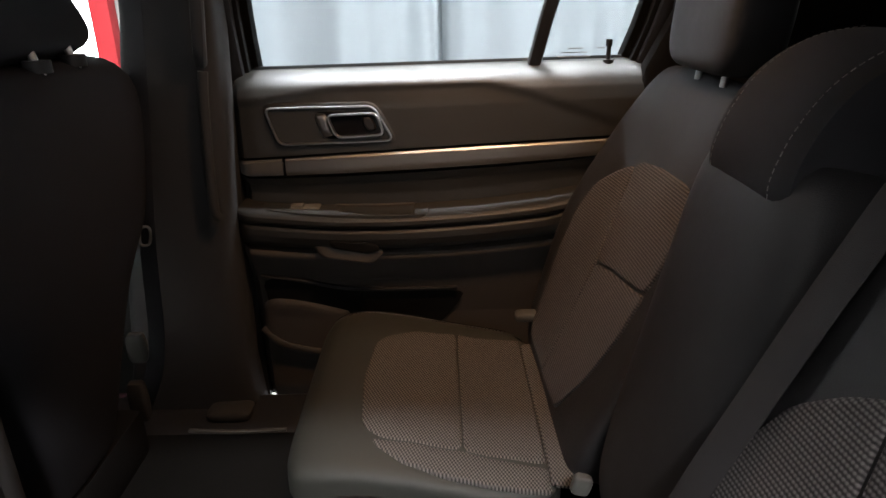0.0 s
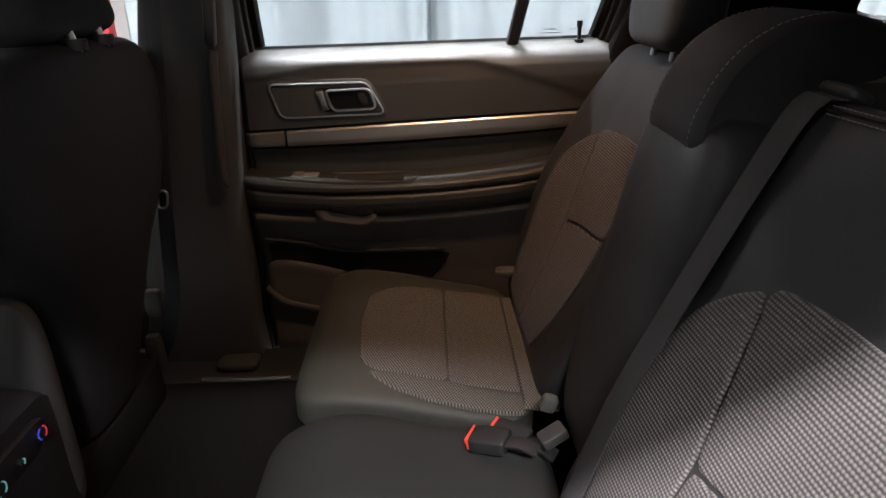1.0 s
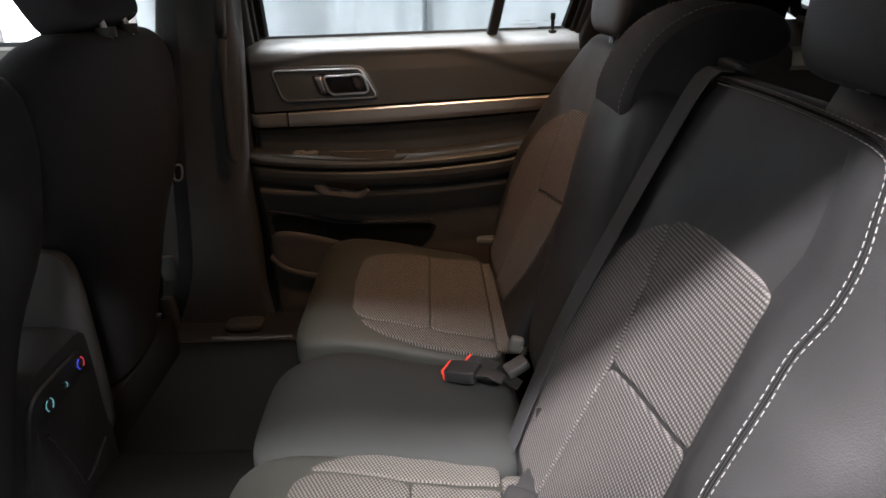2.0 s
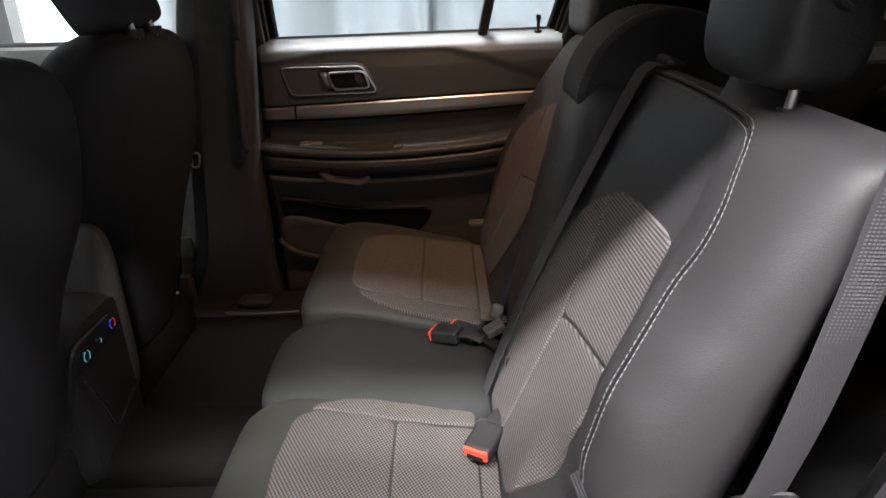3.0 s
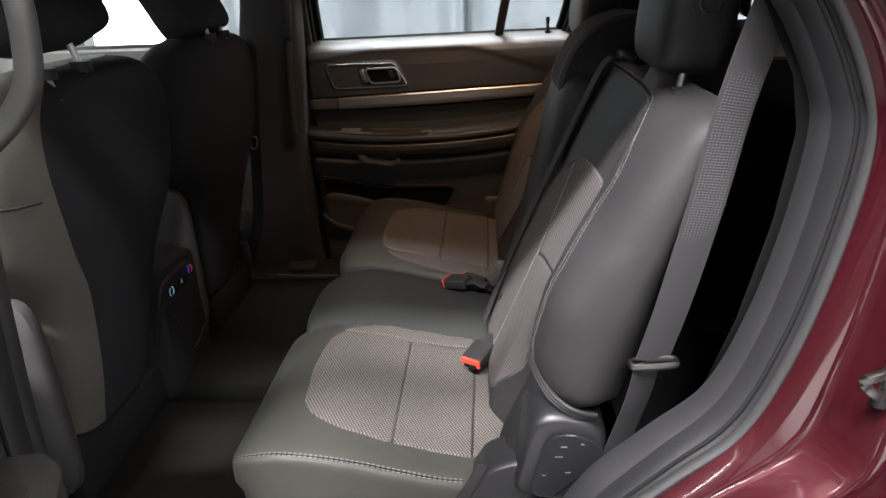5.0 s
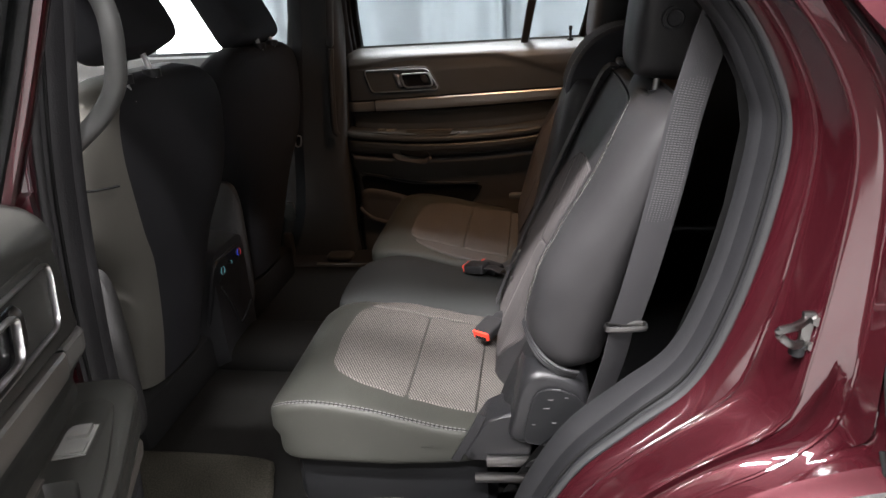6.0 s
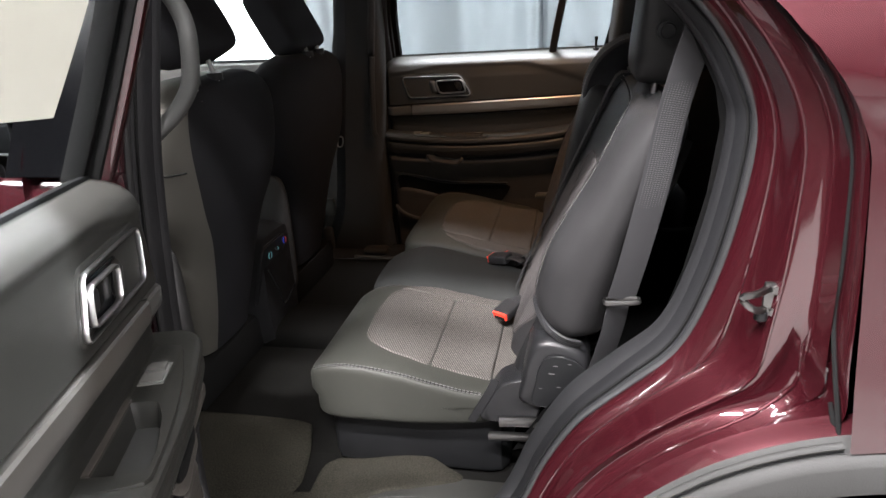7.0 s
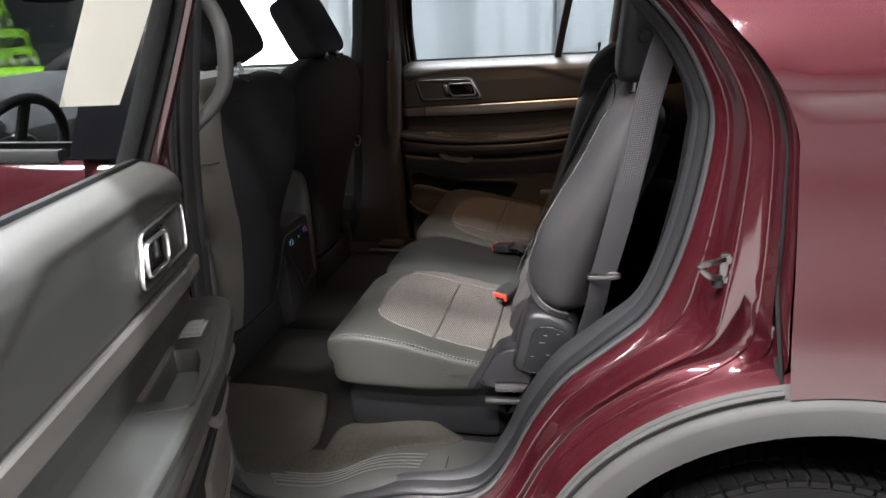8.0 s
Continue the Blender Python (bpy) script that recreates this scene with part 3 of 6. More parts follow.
    part("outer_skin", loft(rows + inner, ring_closed=False, closed=True), PAINT, door, "maroon painted outer skin")
    edge = []
    for z in (0.36, 0.60, 0.85, 1.08, 1.13):
        edge.append([P(-0.035, -0.125, z), P(-0.03, -0.03, z), P(0.0, -0.025, z), P(0.0, -0.125, z)])
    part("front_edge", loft(edge), PAINT if paper else PLASTIC, door)
    shell = []
    for z in (0.38, 0.6, 0.8, 1.0, 1.115):
        r = 0.99 - max(0, 0.80 - z) * 1.30
        shell.append([P(0.003, -0.10, z), P(0.003, -0.036, z), P(r, -0.036, z), P(r, -0.10, z)])
    part("inner_shell", loft(shell), PAINT if paper else PLASTIC, door)
    # window frame, divider, glass, lock knob
    lean = lambda z: -0.065 * (z - 1.13)
    FR = ((0.012, -0.055, 1.12), (0.020, 0.008, 1.27), (0.045, 0.070, 1.42), (0.09, 0.115, 1.53), (0.16, 0.130, 1.57), (0.45, 0.132, 1.575), (0.66, 0.122, 1.55), (0.80, 0.092, 1.47), (0.876, 0.040, 1.34), (0.872, -0.008, 1.235), (0.845, -0.055, 1.12))
    fr = [P(*p) for p in FR]
    path = spline(fr, 60)
    side = m.to_3x3() @ Vector((0, 1, 0))
    inset = lambda f, w: spline([P(u + (0.435 - u) * f, ww + w, z + (1.36 - z) * f * 0.6) for u, ww, z in FR], 60)
    part("window_frame", sweep(inset(0.0, -0.004), 0.017, 0.020, up=side, power=4, sides=12), PAINT if paper else PLASTIC, door, "maroon painted window frame" if paper else "black window frame")
    part("frame_trim", sweep(inset(0.045, -0.006), 0.009, 0.012, up=side, power=4, sides=10), DEEP, door, "dark frame trim")
    part("glass_channel", sweep(inset(0.075, -0.026), 0.014, 0.016, up=side, power=4, sides=10), DEEP, door, "black rubber glass channel")
    part("window_divider", sweep([P(0.622, -0.057, 1.12), P(0.640, -0.014, 1.22), P(0.664, 0.034, 1.33), P(0.72, 0.126, 1.565)], 0.014, 0.012, up=m.to_3x3() @ Vector((0, 1, 0)), power=4, sides=10), PLASTIC, door, "black upright window divider")
    pane = [P(u, w - 0.004, z) for u, w, z in FR]
    bm = bmesh.new()
    vs = [bm.verts.new(p) for p in pane]
    bm.faces.new(vs)
    bmesh.ops.triangulate(bm, faces=bm.faces[:])
    bmesh.ops.solidify(bm, geom=bm.faces[:], thickness=0.003)
    g = part("window_pane", bm, TINTED, door, "clear window glass", smooth=0)
    g.visible_shadow = False
    part("belt_moulding", sweep([P(u, -0.064, 1.131 + 0.014 * u) for u in (0.02, 0.3, 0.6, 0.86)], 0.006, 0.010, up=(0, 0, 1), power=4, sides=8), PLASTIC, door)
    kb = m @ Vector((0.777, -0.045, 1.142))
    bm = sweep([kb + Vector((0, 0, h)) for h in (-0.01, 0.0, 0.002)], 0.011, sides=12)
    sweep([kb + Vector((0, 0, h)) for h in (0.002, 0.015, 0.028)], 0.0045, sides=10, bm=bm)
    sweep([kb + Vector((0, 0, h)) for h in (0.028, 0.032, 0.040, 0.042)], 0.0065, sides=10, bm=bm)
    part("lock_knob", bm, PLASTIC, door, "black door lock knob")
    return door


right = Matrix(((1, 0, 0, -0.304), (0, -1, 0, 1.442), (0, 0, 1, 0), (0, 0, 0, 1)))
build_rear_door("rear_door", right, "closed rear car door with dark vinyl trim, silver strip and chrome handle", False)
A = radians(70)
left = Matrix(((math.cos(A), math.sin(A), 0, -0.246), (-math.sin(A), math.cos(A), 0, -0.136), (0, 0, 1, 0), (0, 0, 0, 1)))
left = left @ Matrix.Translation((0, 0, 1.05)) @ Matrix.Rotation(radians(-3.0), 4, (0, 1, 0)) @ Matrix.Translation((0, 0, -1.068))
build_rear_door("rear_door", left, "open maroon rear car door with dark vinyl trim and chrome handle", True)
# etched marks in the far rear pane's corner
marks = thing("glass_mark", (0.40, 1.50, 1.15), "faint grey etched marks on the window glass", "glass mark")
bm = bmesh.new()
for k, (a, b, z) in enumerate(((0.375, 0.43, 1.158), (0.39, 0.42, 1.166), (0.37, 0.435, 1.150), (0.45, 0.465, 1.166))):
    box(a, b, 1.4880, 1.4886, z, z + 0.0022, bm=bm)
part("bars", bm, SILVER, marks)
# paper sheet taped inside the open door's window
bm = bmesh.new()
grid = [[left @ Vector(((1 - a) * ((1 - b) * 0.262 + b * 0.21) + a * ((1 - b) * 0.437 + b * 0.445), -0.055 + 0.44 * (0.125 + 0.27 * b - 0.005 * a) + 0.002 * math.sin(a * 5 + b * 4), 1.243 + 0.012 * a + 0.27 * b)) for a in [k / 12 for k in range(13)]] for b in [k / 16 for k in range(17)]]
bm = loft(grid, ring_closed=False)
bmesh.ops.solidify(bm, geom=bm.faces[:], thickness=0.0006)
solid("paper_sheet", bm, PAPER, "cream paper sheet hung inside the open door's window", "paper")

# ---- rear seats ----
UP, FWD = Vector((0.395, 0, 0.9187)), Vector((-0.9187, 0, 0.395))
BACK = Vector((0.27, 0, 0.60))


def on_back(y, s, d):
    return BACK + Vector((0, y, 0)) + UP * s + FWD * d


def steps(table, v):
    """Smooth reading of a table of (key, value) pairs."""
    if v <= table[0][0]:
        return table[0][1]
    for (a, va), (b, vb) in zip(table, table[1:]):
        if v <= b:
            f = (v - a) / (b - a)
            return va + (vb - va) * (3 - 2 * f) * f * f * 0.5 + (vb - va) * f * 0.5
    return table[-1][1]


# front of the bolster's ridge, its distance from the seat's outer edge, and the rear edge, by height up the backrest
RIDGE = [(0.17, -0.005), (0.20, 0.010), (0.24, 0.025), (0.31, 0.035), (0.38, 0.029), (0.44, 0.019), (0.50, 0.014), (0.565, 0.009), (0.60, 0.001), (0.625, -0.02)]
INWARD = [(0.2, 0.084), (0.30, 0.090), (0.38, 0.102), (0.44, 0.118), (0.50, 0.114), (0.56, 0.132), (0.61, 0.16)]
REAR = [(0.19, -0.122), (0.32, -0.112), (0.41, -0.102), (0.50, -0.092), (0.56, -0.086), (0.63, -0.075)]


def seat_back(seat, c, half, ci, d0=0.0, wing_up=0.0, tuck=0.0):
    """Upholstered backrest about y = c, with ribbed insert panels about y = ci; d0: how far it is set forward; wing_up: rise of the bolster towards +y; tuck: how far the lower corner towards -y draws back."""
    def bulge(y, s):
        e = (y - c) / half
        k = min(1, max(0, (0.62 - s) / 0.12)) * min(1, max(0, (s + 0.05) / 0.12))
        corner = min(1, max(0, (-0.38 - e) / 0.35)) * min(1, max(0, (0.20 - s) / 0.09))
        return d0 - tuck * corner + 0.012 * max(0, (-e - 0.55) / 0.45) ** 1.5 * k + 0.012 * max(0, (e - 0.30) / 0.70) ** 1.4 * k + wing_up * steps([(-0.15, 0), (0.25, 0.18), (0.65, 0.75), (0.9, 1)], e) * math.exp(-((s - 0.30) / 0.20) ** 2)

    def shape(u, v, t):
        y, s = c + half * u, 0.305 + 0.315 * t
        return FWD * (bulge(y, s) if v > 0 else d0)

    body = pillow(on_back(c, 0.305, -0.055), (0, 1, 0), FWD, UP, half, 0.055, 0.315, 6, 9, 34, 104, shape)
    part("backrest", body, LEATHER, seat, "black leatherette backrest")
    lay = lambda y, s, h: on_back(ci + y, s, bulge(ci + y, s) + h - 0.001)
    main = fillet([(0.1085, 0.440), (0.09, 0.449), (0.02, 0.458), (-0.085, 0.461), (-0.112, 0.456), (-0.140, 0.437), (-0.152, 0.40), (-0.156, 0.35), (-0.150, 0.303), (-0.12, 0.294), (0.0, 0.276), (0.04, 0.266), (0.062, 0.262)], 0.014, 90)
    part("upper_insert", panel(main, lay, 0.0045, 0.004), RIB, seat, "grey ribbed cloth insert")
    lower = fillet([(0.0605, 0.259), (0.04, 0.2625), (0.0, 0.272), (-0.12, 0.2905), (-0.150, 0.298), (-0.144, 0.22), (-0.112, 0.12), (-0.075, 0.05), (-0.062, 0.028), (0.056, 0.02), (0.058, 0.14)], 0.010, 90)
    part("lower_insert", panel(lower, lay, 0.0045, 0.004), RIB, seat, "grey ribbed cloth insert")
    wing = fillet([(0.1115, 0.439), (0.15, 0.415), (0.19, 0.375), (0.208, 0.32), (0.212, 0.15), (0.20, 0.04), (0.185, 0.025), (0.060, 0.022), (0.062, 0.14), (0.065, 0.262), (0.088, 0.35)], 0.014, 90)
    part("side_insert", panel(wing, lay, 0.0042, 0.004), RIB, seat, "grey ribbed cloth insert")
    return bulge


TOP = [(-0.15, 0.612), (-0.125, 0.632), (-0.09, 0.645), (-0.05, 0.650), (-0.01, 0.648), (0.06, 0.637), (0.13, 0.620), (0.20, 0.605), (0.26, 0.597), (0.34, 0.592)]


def seat_cushion(seat, c, half, side, front=-0.125, dx=0.0, g=1.0, cm=0.0):
    """Seat cushion about y = c with knitted insert; side: -1 where the outer bolster lies towards -y."""
    def top(x, y):
        e = (y - c) / half * side
        return steps(TOP, x) - 0.004 + 0.012 * max(0, (e - 0.45) / 0.55) ** 2 - 0.006 * max(0, (-e - 0.5) / 0.5) ** 2

    def shape(u, v, t):
        x, y = front + 0.215 + 0.215 * t, c + half * u
        drop = 0.016 * max(0, (t - 0.1) / 0.9) if v < 0 else 0
        return Vector((0.012 * (v < 0) * max(0, -t), 0, (top(x, y) - 0.62) if v > 0 else drop))

    body = pillow((front + 0.215, c, 0.565), (0, 1, 0), (0, 0, 1), (1, 0, 0), half, 0.055, 0.215, 8, 8, 34, 104, shape)
    part("cushion", body, LEATHER_FRONT, seat, "black leatherette seat cushion")
    lay = lambda x, y, h: Vector((x + dx, c + cm + y * g, top(x + dx, c + cm + y * g) + h - 0.002))
    # the main panels run to the outer seam; a strip lies beyond a crease on the inner side
    a = fillet([(-0.016, side * 0.146), (-0.040, side * 0.116), (-0.050, 0.0), (-0.040, -side * 0.118), (-0.012, -side * 0.139), (0.1192, -side * 0.141), (0.1192, side * 0.185), (0.10, side * 0.184), (0.03, side * 0.170)], 0.018, 96)
    part("front_insert", panel(a, lay, 0.005, 0.0035, 10), CLOTH, seat, "grey knitted cloth insert")
    b = fillet([(0.1206, side * 0.185), (0.1206, -side * 0.141), (0.2485, -side * 0.147), (0.250, 0.0), (0.2485, side * 0.190)], 0.003)
    part("rear_insert", panel(b, lay, 0.005, 0.0035, 10), CLOTH, seat, "grey knitted cloth insert")
    back = fillet([(0.2505, -0.186), (0.315, -0.188), (0.315, 0.185), (0.2505, 0.18)], 0.004, 56)
    part("back_strip", panel(back, lay, 0.005, 0.0035), CLOTH, seat)
    for k in (-side,):
        d = 0.1420
        w = [(-0.026, k * d), (-0.014, k * (d + 0.014)), (0.03, k * (d + 0.040)), (0.10, k * (d + 0.052)), (0.20, k * (d + 0.058)), (0.2495, k * (d + 0.058)), (0.2495, k * (d + 0.015)), (0.12, k * d)]
        part("side_strip", panel(fillet(w, 0.006, 72), lay, 0.0045, 0.0035), CLOTH, seat)
    # double seam along the outer bolster's edge, over a dark bead painting the crease's shade
    for dz in (0.0, -0.006):
        p = []
        for fx in (0.022, 0.04, 0.06, 0.10, 0.16, 0.22, 0.28, 0.34, 0.38):
            x, t = front + fx, (fx - 0.215) / 0.215
            k = (1 - abs(t) ** 8) ** (1 / 8)
            u = 0.950 if not dz else 0.968
            y = c + side * half * u * k
            p.append(Vector((x, y + side * 0.001, 0.565 + 0.055 * k * (1 - u**8) ** (1 / 8) + top(x, y) - 0.62 + 0.0012)))
        part("stitching", stitches(p, (0, side * 0.7, 0.7), 0.005, 0.003, 0.0010), THREAD, seat, "pale double stitching")
        if dz:
            part("seam_shade", sweep(spline([q + Vector((0, -side * 0.0006, 0.0018)) for q in p], 40), 0.0008, sides=6), DEEP, seat)
    return top


# far single seat
far = thing("rear_seat", (0.2, 1.10, 0.40), "black rear car seat with grey ribbed and knitted cloth inserts", "car seat", "rear seats")
seat_back(far, 1.125, 0.255, 1.095, -0.030, 0.036)
seat_cushion(far, 1.105, 0.25, 1, dx=0.03, g=1.13, cm=-0.017)
# wide near seat with the plain middle place
near = thing("rear_seat", (0.2, 0.45, 0.40), "wide black rear seat with grey cloth insert, plain middle", "car seat", "rear seats")
seat_back(near, 0.385, 0.250, 0.365, tuck=0.055)
seat_cushion(near, 0.315, 0.225, -1, front=-0.142, cm=0.03)

def mid_shape(u, v, t):
    return Vector((0, 0, (0.032 * math.exp(-((t + 0.45) / 0.5) ** 2) - 0.012 * u * u - 0.012 * max(0, t)) if v > 0 else 0))
part("middle_cushion", pillow((0.085, 0.674, 0.568), (0, 1, 0), (0, 0, 1), (1, 0, 0), 0.150, 0.055, 0.218, 5, 5, 30, 88, mid_shape), SEATCLOTH, near, "plain black leatherette middle cushion")
part("middle_backrest", pillow((0.437, 0.735, 0.865), (0, 1, 0), (-0.978, 0, 0.21), (0.21, 0, 0.978), 0.128, 0.065, 0.27, 4.5, 6, 24, 48), LEATHER, near, "plain black leatherette middle backrest")

# outer bolster of the near backrest: the big smooth side panel, one skin from its ridge round to the back
OUTER = 0.072
rings = []
for i in range(34):
    s0 = 0.186 + (0.634 - 0.186) * i / 33
    low, high = max(0, (0.215 - s0) / 0.03), max(0, (s0 - 0.595) / 0.04)
    ridge = steps(RIDGE, s0) - 0.012 * low**2 - 0.016 * high**2
    rear = steps(REAR, s0) + 0.02 * low**2 + 0.02 * high**2
    yo = OUTER + 0.014 * min(1, low) ** 2 + 0.022 * min(1, high) ** 2
    ys = OUTER + steps(INWARD, s0)
    dep = (ridge - rear) * 0.55
    ring = []
    for k in range(7):
        y = ys + 0.11 * (1 - k / 7)
        ring.append(on_back(y, s0, -0.006 + (ridge + 0.006) * math.exp(-((y - ys) / 0.055) ** 2)))
    for k in range(15):
        a = math.pi / 2 * k / 14
        ring.append(on_back(ys - (ys - yo) * math.sin(a) ** 0.85, s0, ridge - dep * (1 - math.cos(a) ** 0.85)))
    for k in range(1, 7):
        ring.append(on_back(yo + 0.030 * (k / 6) ** 2, s0, ridge - dep + (rear + 0.012 - ridge + dep) * k / 6))
    for k in range(1, 5):
        a = math.pi / 2 * k / 4
        ring.append(on_back(yo + 0.030 + 0.030 * (1 - math.cos(a)), s0, rear + 0.012 * (1 - math.sin(a))))
    ring += [on_back(0.16, s0, rear), on_back(ys + 0.11, s0, rear)]
    rings.append(ring)
part("side_bolster", loft(rings), LEATHER, near, "smooth black leatherette side bolster")


def ridge_at(s0, dy=0.0, h=0.0010):
    """A place on the bolster's outer flank, dy outward of its ridge."""
    reach = steps(INWARD, s0)
    high, low = max(0, (s0 - 0.595) / 0.04), max(0, (0.215 - s0) / 0.03)
    ridge = steps(RIDGE, s0) - 0.016 * high**2 - 0.012 * low**2
    dep = (ridge - steps(REAR, s0)) * 0.55
    sn = min(1, dy / reach) ** (1 / 0.85)
    return on_back(OUTER + reach - dy - h * 0.5, s0, ridge - dep * (1 - (1 - sn * sn) ** 0.425) + h)


UPWARD = (0.215, 0.24, 0.28, 0.32, 0.36, 0.40, 0.44, 0.48, 0.52, 0.555, 0.58)
seam = [ridge_at(s0, 0.026 - 0.016 * max(0, (s0 - 0.5) / 0.08)) for s0 in UPWARD] + [on_back(y, s0, d) for y, s0, d in ((0.225, 0.601, 0.004), (0.28, 0.607, 0.002), (0.36, 0.610, 0.001), (0.45, 0.611, 0.001), (0.55, 0.609, 0.001))]
seam_in = [ridge_at(s0, 0.017 - 0.014 * max(0, (s0 - 0.5) / 0.08)) for s0 in UPWARD] + [on_back(y, s0, d) for y, s0, d in ((0.230, 0.592, 0.005), (0.28, 0.598, 0.003), (0.36, 0.601, 0.002), (0.45, 0.602, 0.002), (0.55, 0.600, 0.002))]
for run in (seam, seam_in):
    part("stitching", stitches(run, FWD, 0.0050, 0.0028, 0.00058), THREAD, near, "pale grey double stitching")
# dark bead along the ridge paints the shade between the two stitch rows
part("seam_shade", sweep(spline([(a + b) / 2 for a, b in zip(seam, seam_in)], 70), 0.0015, sides=6), DEEP, near)
piping = spline([Vector(p) for p in ((0.341, 0.150, 0.800), (0.350, 0.115, 0.786), (0.366, 0.088, 0.768), (0.388, 0.073, 0.755), (0.408, 0.069, 0.748), (0.426, 0.072, 0.743))], 24)
for k in range(3):
    part("piping", sweep([p - UP * (0.0055 * k) + Vector((0, 0.003 * k, 0)) for p in piping], 0.0036, sides=8), PLASTIC, near)

# the shade under the bolster is put into this piece's darker colour
part("gusset", pillow(on_back(0.158, 0.100, -0.060), (0, 1, 0), FWD, UP, 0.056, 0.050, 0.106, 3.2, 4, 14, 36), GUSSET, near, "black gusset below the side bolster, darkened for the shade there")

# near headrests and posts
def headrest(parent, x, y, z, hx, hy, hz, tilt=0.15, matl=None):
    a, b, c = Vector((1, 0, -tilt)).normalized(), Vector((0, 1, 0)), Vector((tilt, 0, 1)).normalized()
    return part("headrest", pillow((x, y, z), b, a, c, hy, hx, hz, 5.5, 6.0, 22, 48), matl or LEATHER, parent, "black leatherette headrest")

def post(parent, x, y, z0, z1, r=0.0055, lean=0.12):
    return part("headrest_post", sweep([Vector((x + lean * (z - z0), y, z)) for z in (z0, (z0 + z1) / 2, z1)], r, sides=12), CHROME, parent, "chrome headrest post")

headrest(near, 0.560, 0.300, 1.303, 0.048, 0.104, 0.125, 0.1)
for y in (0.235, 0.335):
    post(near, 0.540, y, 1.145, 1.25)
    part("post_collar", sweep([Vector((0.541, y, z)) for z in (1.150, 1.160, 1.164)], 0.010, sides=16), PLASTIC, near)
bm = sweep([Vector((0.553, y, 1.272)) for y in (0.192, 0.182, 0.178)], 0.017, up=(0, 0, 1), sides=20)
part("release_button", bm, PLASTIC, near, "round black headrest release button")
part("button_ring", sweep(spline([Vector((0.553 + 0.012 * math.cos(a), 0.177, 1.272 + 0.012 * math.sin(a))) for a in [k * math.pi / 6 for k in range(12)]], 30, True), 0.0022, closed=True, up=(0, 1, 0), sides=6), PLASTIC, near)
part("headrest_seam", stitches(spline([Vector((0.518 + 0.02 * (z - 1.2), 0.345, z)) for z in (1.20, 1.28, 1.36, 1.42)], 12), (-1, 0.3, 0), 0.004, 0.003, 0.0006), THREAD, near)
headrest(far, 0.56, 1.12, 1.285, 0.05, 0.125, 0.13, 0.1)
for y in (1.07, 1.17):
    post(far, 0.54, y, 1.14, 1.23)
# folded middle headrest: a saddle that overhangs the backrest
prof = [(0.450, 1.084), (0.428, 1.098), (0.424, 1.128), (0.440, 1.175), (0.470, 1.218), (0.515, 1.248), (0.570, 1.258), (0.62, 1.246), (0.645, 1.218), (0.632, 1.192), (0.595, 1.180), (0.550, 1.166), (0.515, 1.142), (0.490, 1.108), (0.472, 1.088)]
ring2 = spline([(x, 0, z) for x, z in prof], 60, True)
cx, cz = 0.52, 1.19
rings = []
for k in range(17):
    t = -math.cos(math.pi * k / 16)
    f = 1 - 0.085 * max(0, (abs(t) - 0.70) / 0.30) ** 2.2
    rings.append([Vector((cx + (p.x - cx) * f, 0.735 + 0.090 * t, cz - 0.018 + (p.z - cz) * f * (0.94 if p.z > cz else 1) + (f - 1) * 0.02)) for p in ring2])
part("middle_headrest", loft(rings), MAPBACK, near, "folded black cloth middle headrest")
for y in (0.668, 0.802):
    part("headrest_stitching", stitches(spline([Vector((x - 0.001, y, z)) for x, z in ((0.446, 1.070), (0.428, 1.084), (0.424, 1.110), (0.440, 1.157), (0.470, 1.199), (0.515, 1.2275), (0.570, 1.2375))], 30), (-0.7, 0, 0.7), 0.005, 0.003, 0.0006), THREAD, near)

# hinge cover, rail and plinth under the near seat
cover = [[(0.315, 0.60), (0.318, 0.66), (0.332, 0.72), (0.352, 0.742), (0.385, 0.744), (0.425, 0.728), (0.445, 0.70), (0.440, 0.66), (0.40, 0.60)]]
oc = spline([(x, 0, z) for x, z in cover[0]], 40, True)
mx, mz = sum(p.x for p in oc) / 40, sum(p.z for p in oc) / 40
rings = [[Vector((mx + (p.x - mx) * f, y, mz + (p.z - mz) * f)) for p in oc] for y, f in ((0.16, 1.0), (0.105, 1.0), (0.090, 0.985), (0.079, 0.95), (0.072, 0.895), (0.069, 0.83), (0.068, 0.78))]
part("hinge_cover", loft(rings), HINGE, near, "black plastic hinge cover")
inset = spline([(mx + (p.x - mx) * 0.74 + 0.012, 0.0665, mz + (p.z - mz) * 0.72 - 0.008) for p in oc], 40, True)
part("cover_plate", loft([[p for p in inset], [Vector((p.x, 0.062, p.z)) for p in inset]]), PLINTH, near)
part("plate_edge", sweep([Vector((p.x, 0.0625, p.z)) for p in inset], 0.0012, closed=True, up=(0, 1, 0), sides=6), HINGE, near)
for k, (x, z, w) in enumerate(((0.385, 0.715, 0.022), (0.378, 0.695, 0.014), (0.37, 0.678, 0.018), (0.352, 0.645, 0.010), (0.385, 0.65, 0.012), (0.405, 0.70, 0.010))):
    part("cover_mark", box(x, x + w * 0.6, 0.0612, 0.0622, z, z + 0.0016), MARK, near, smooth=0)
bracket = fillet([(0.272, 0.632), (0.305, 0.648), (0.350, 0.655), (0.360, 0.60), (0.345, 0.548), (0.240, 0.548), (0.232, 0.560)], 0.012, 56)
bx, bz = sum(p[0] for p in bracket) / 56, sum(p[1] for p in bracket) / 56
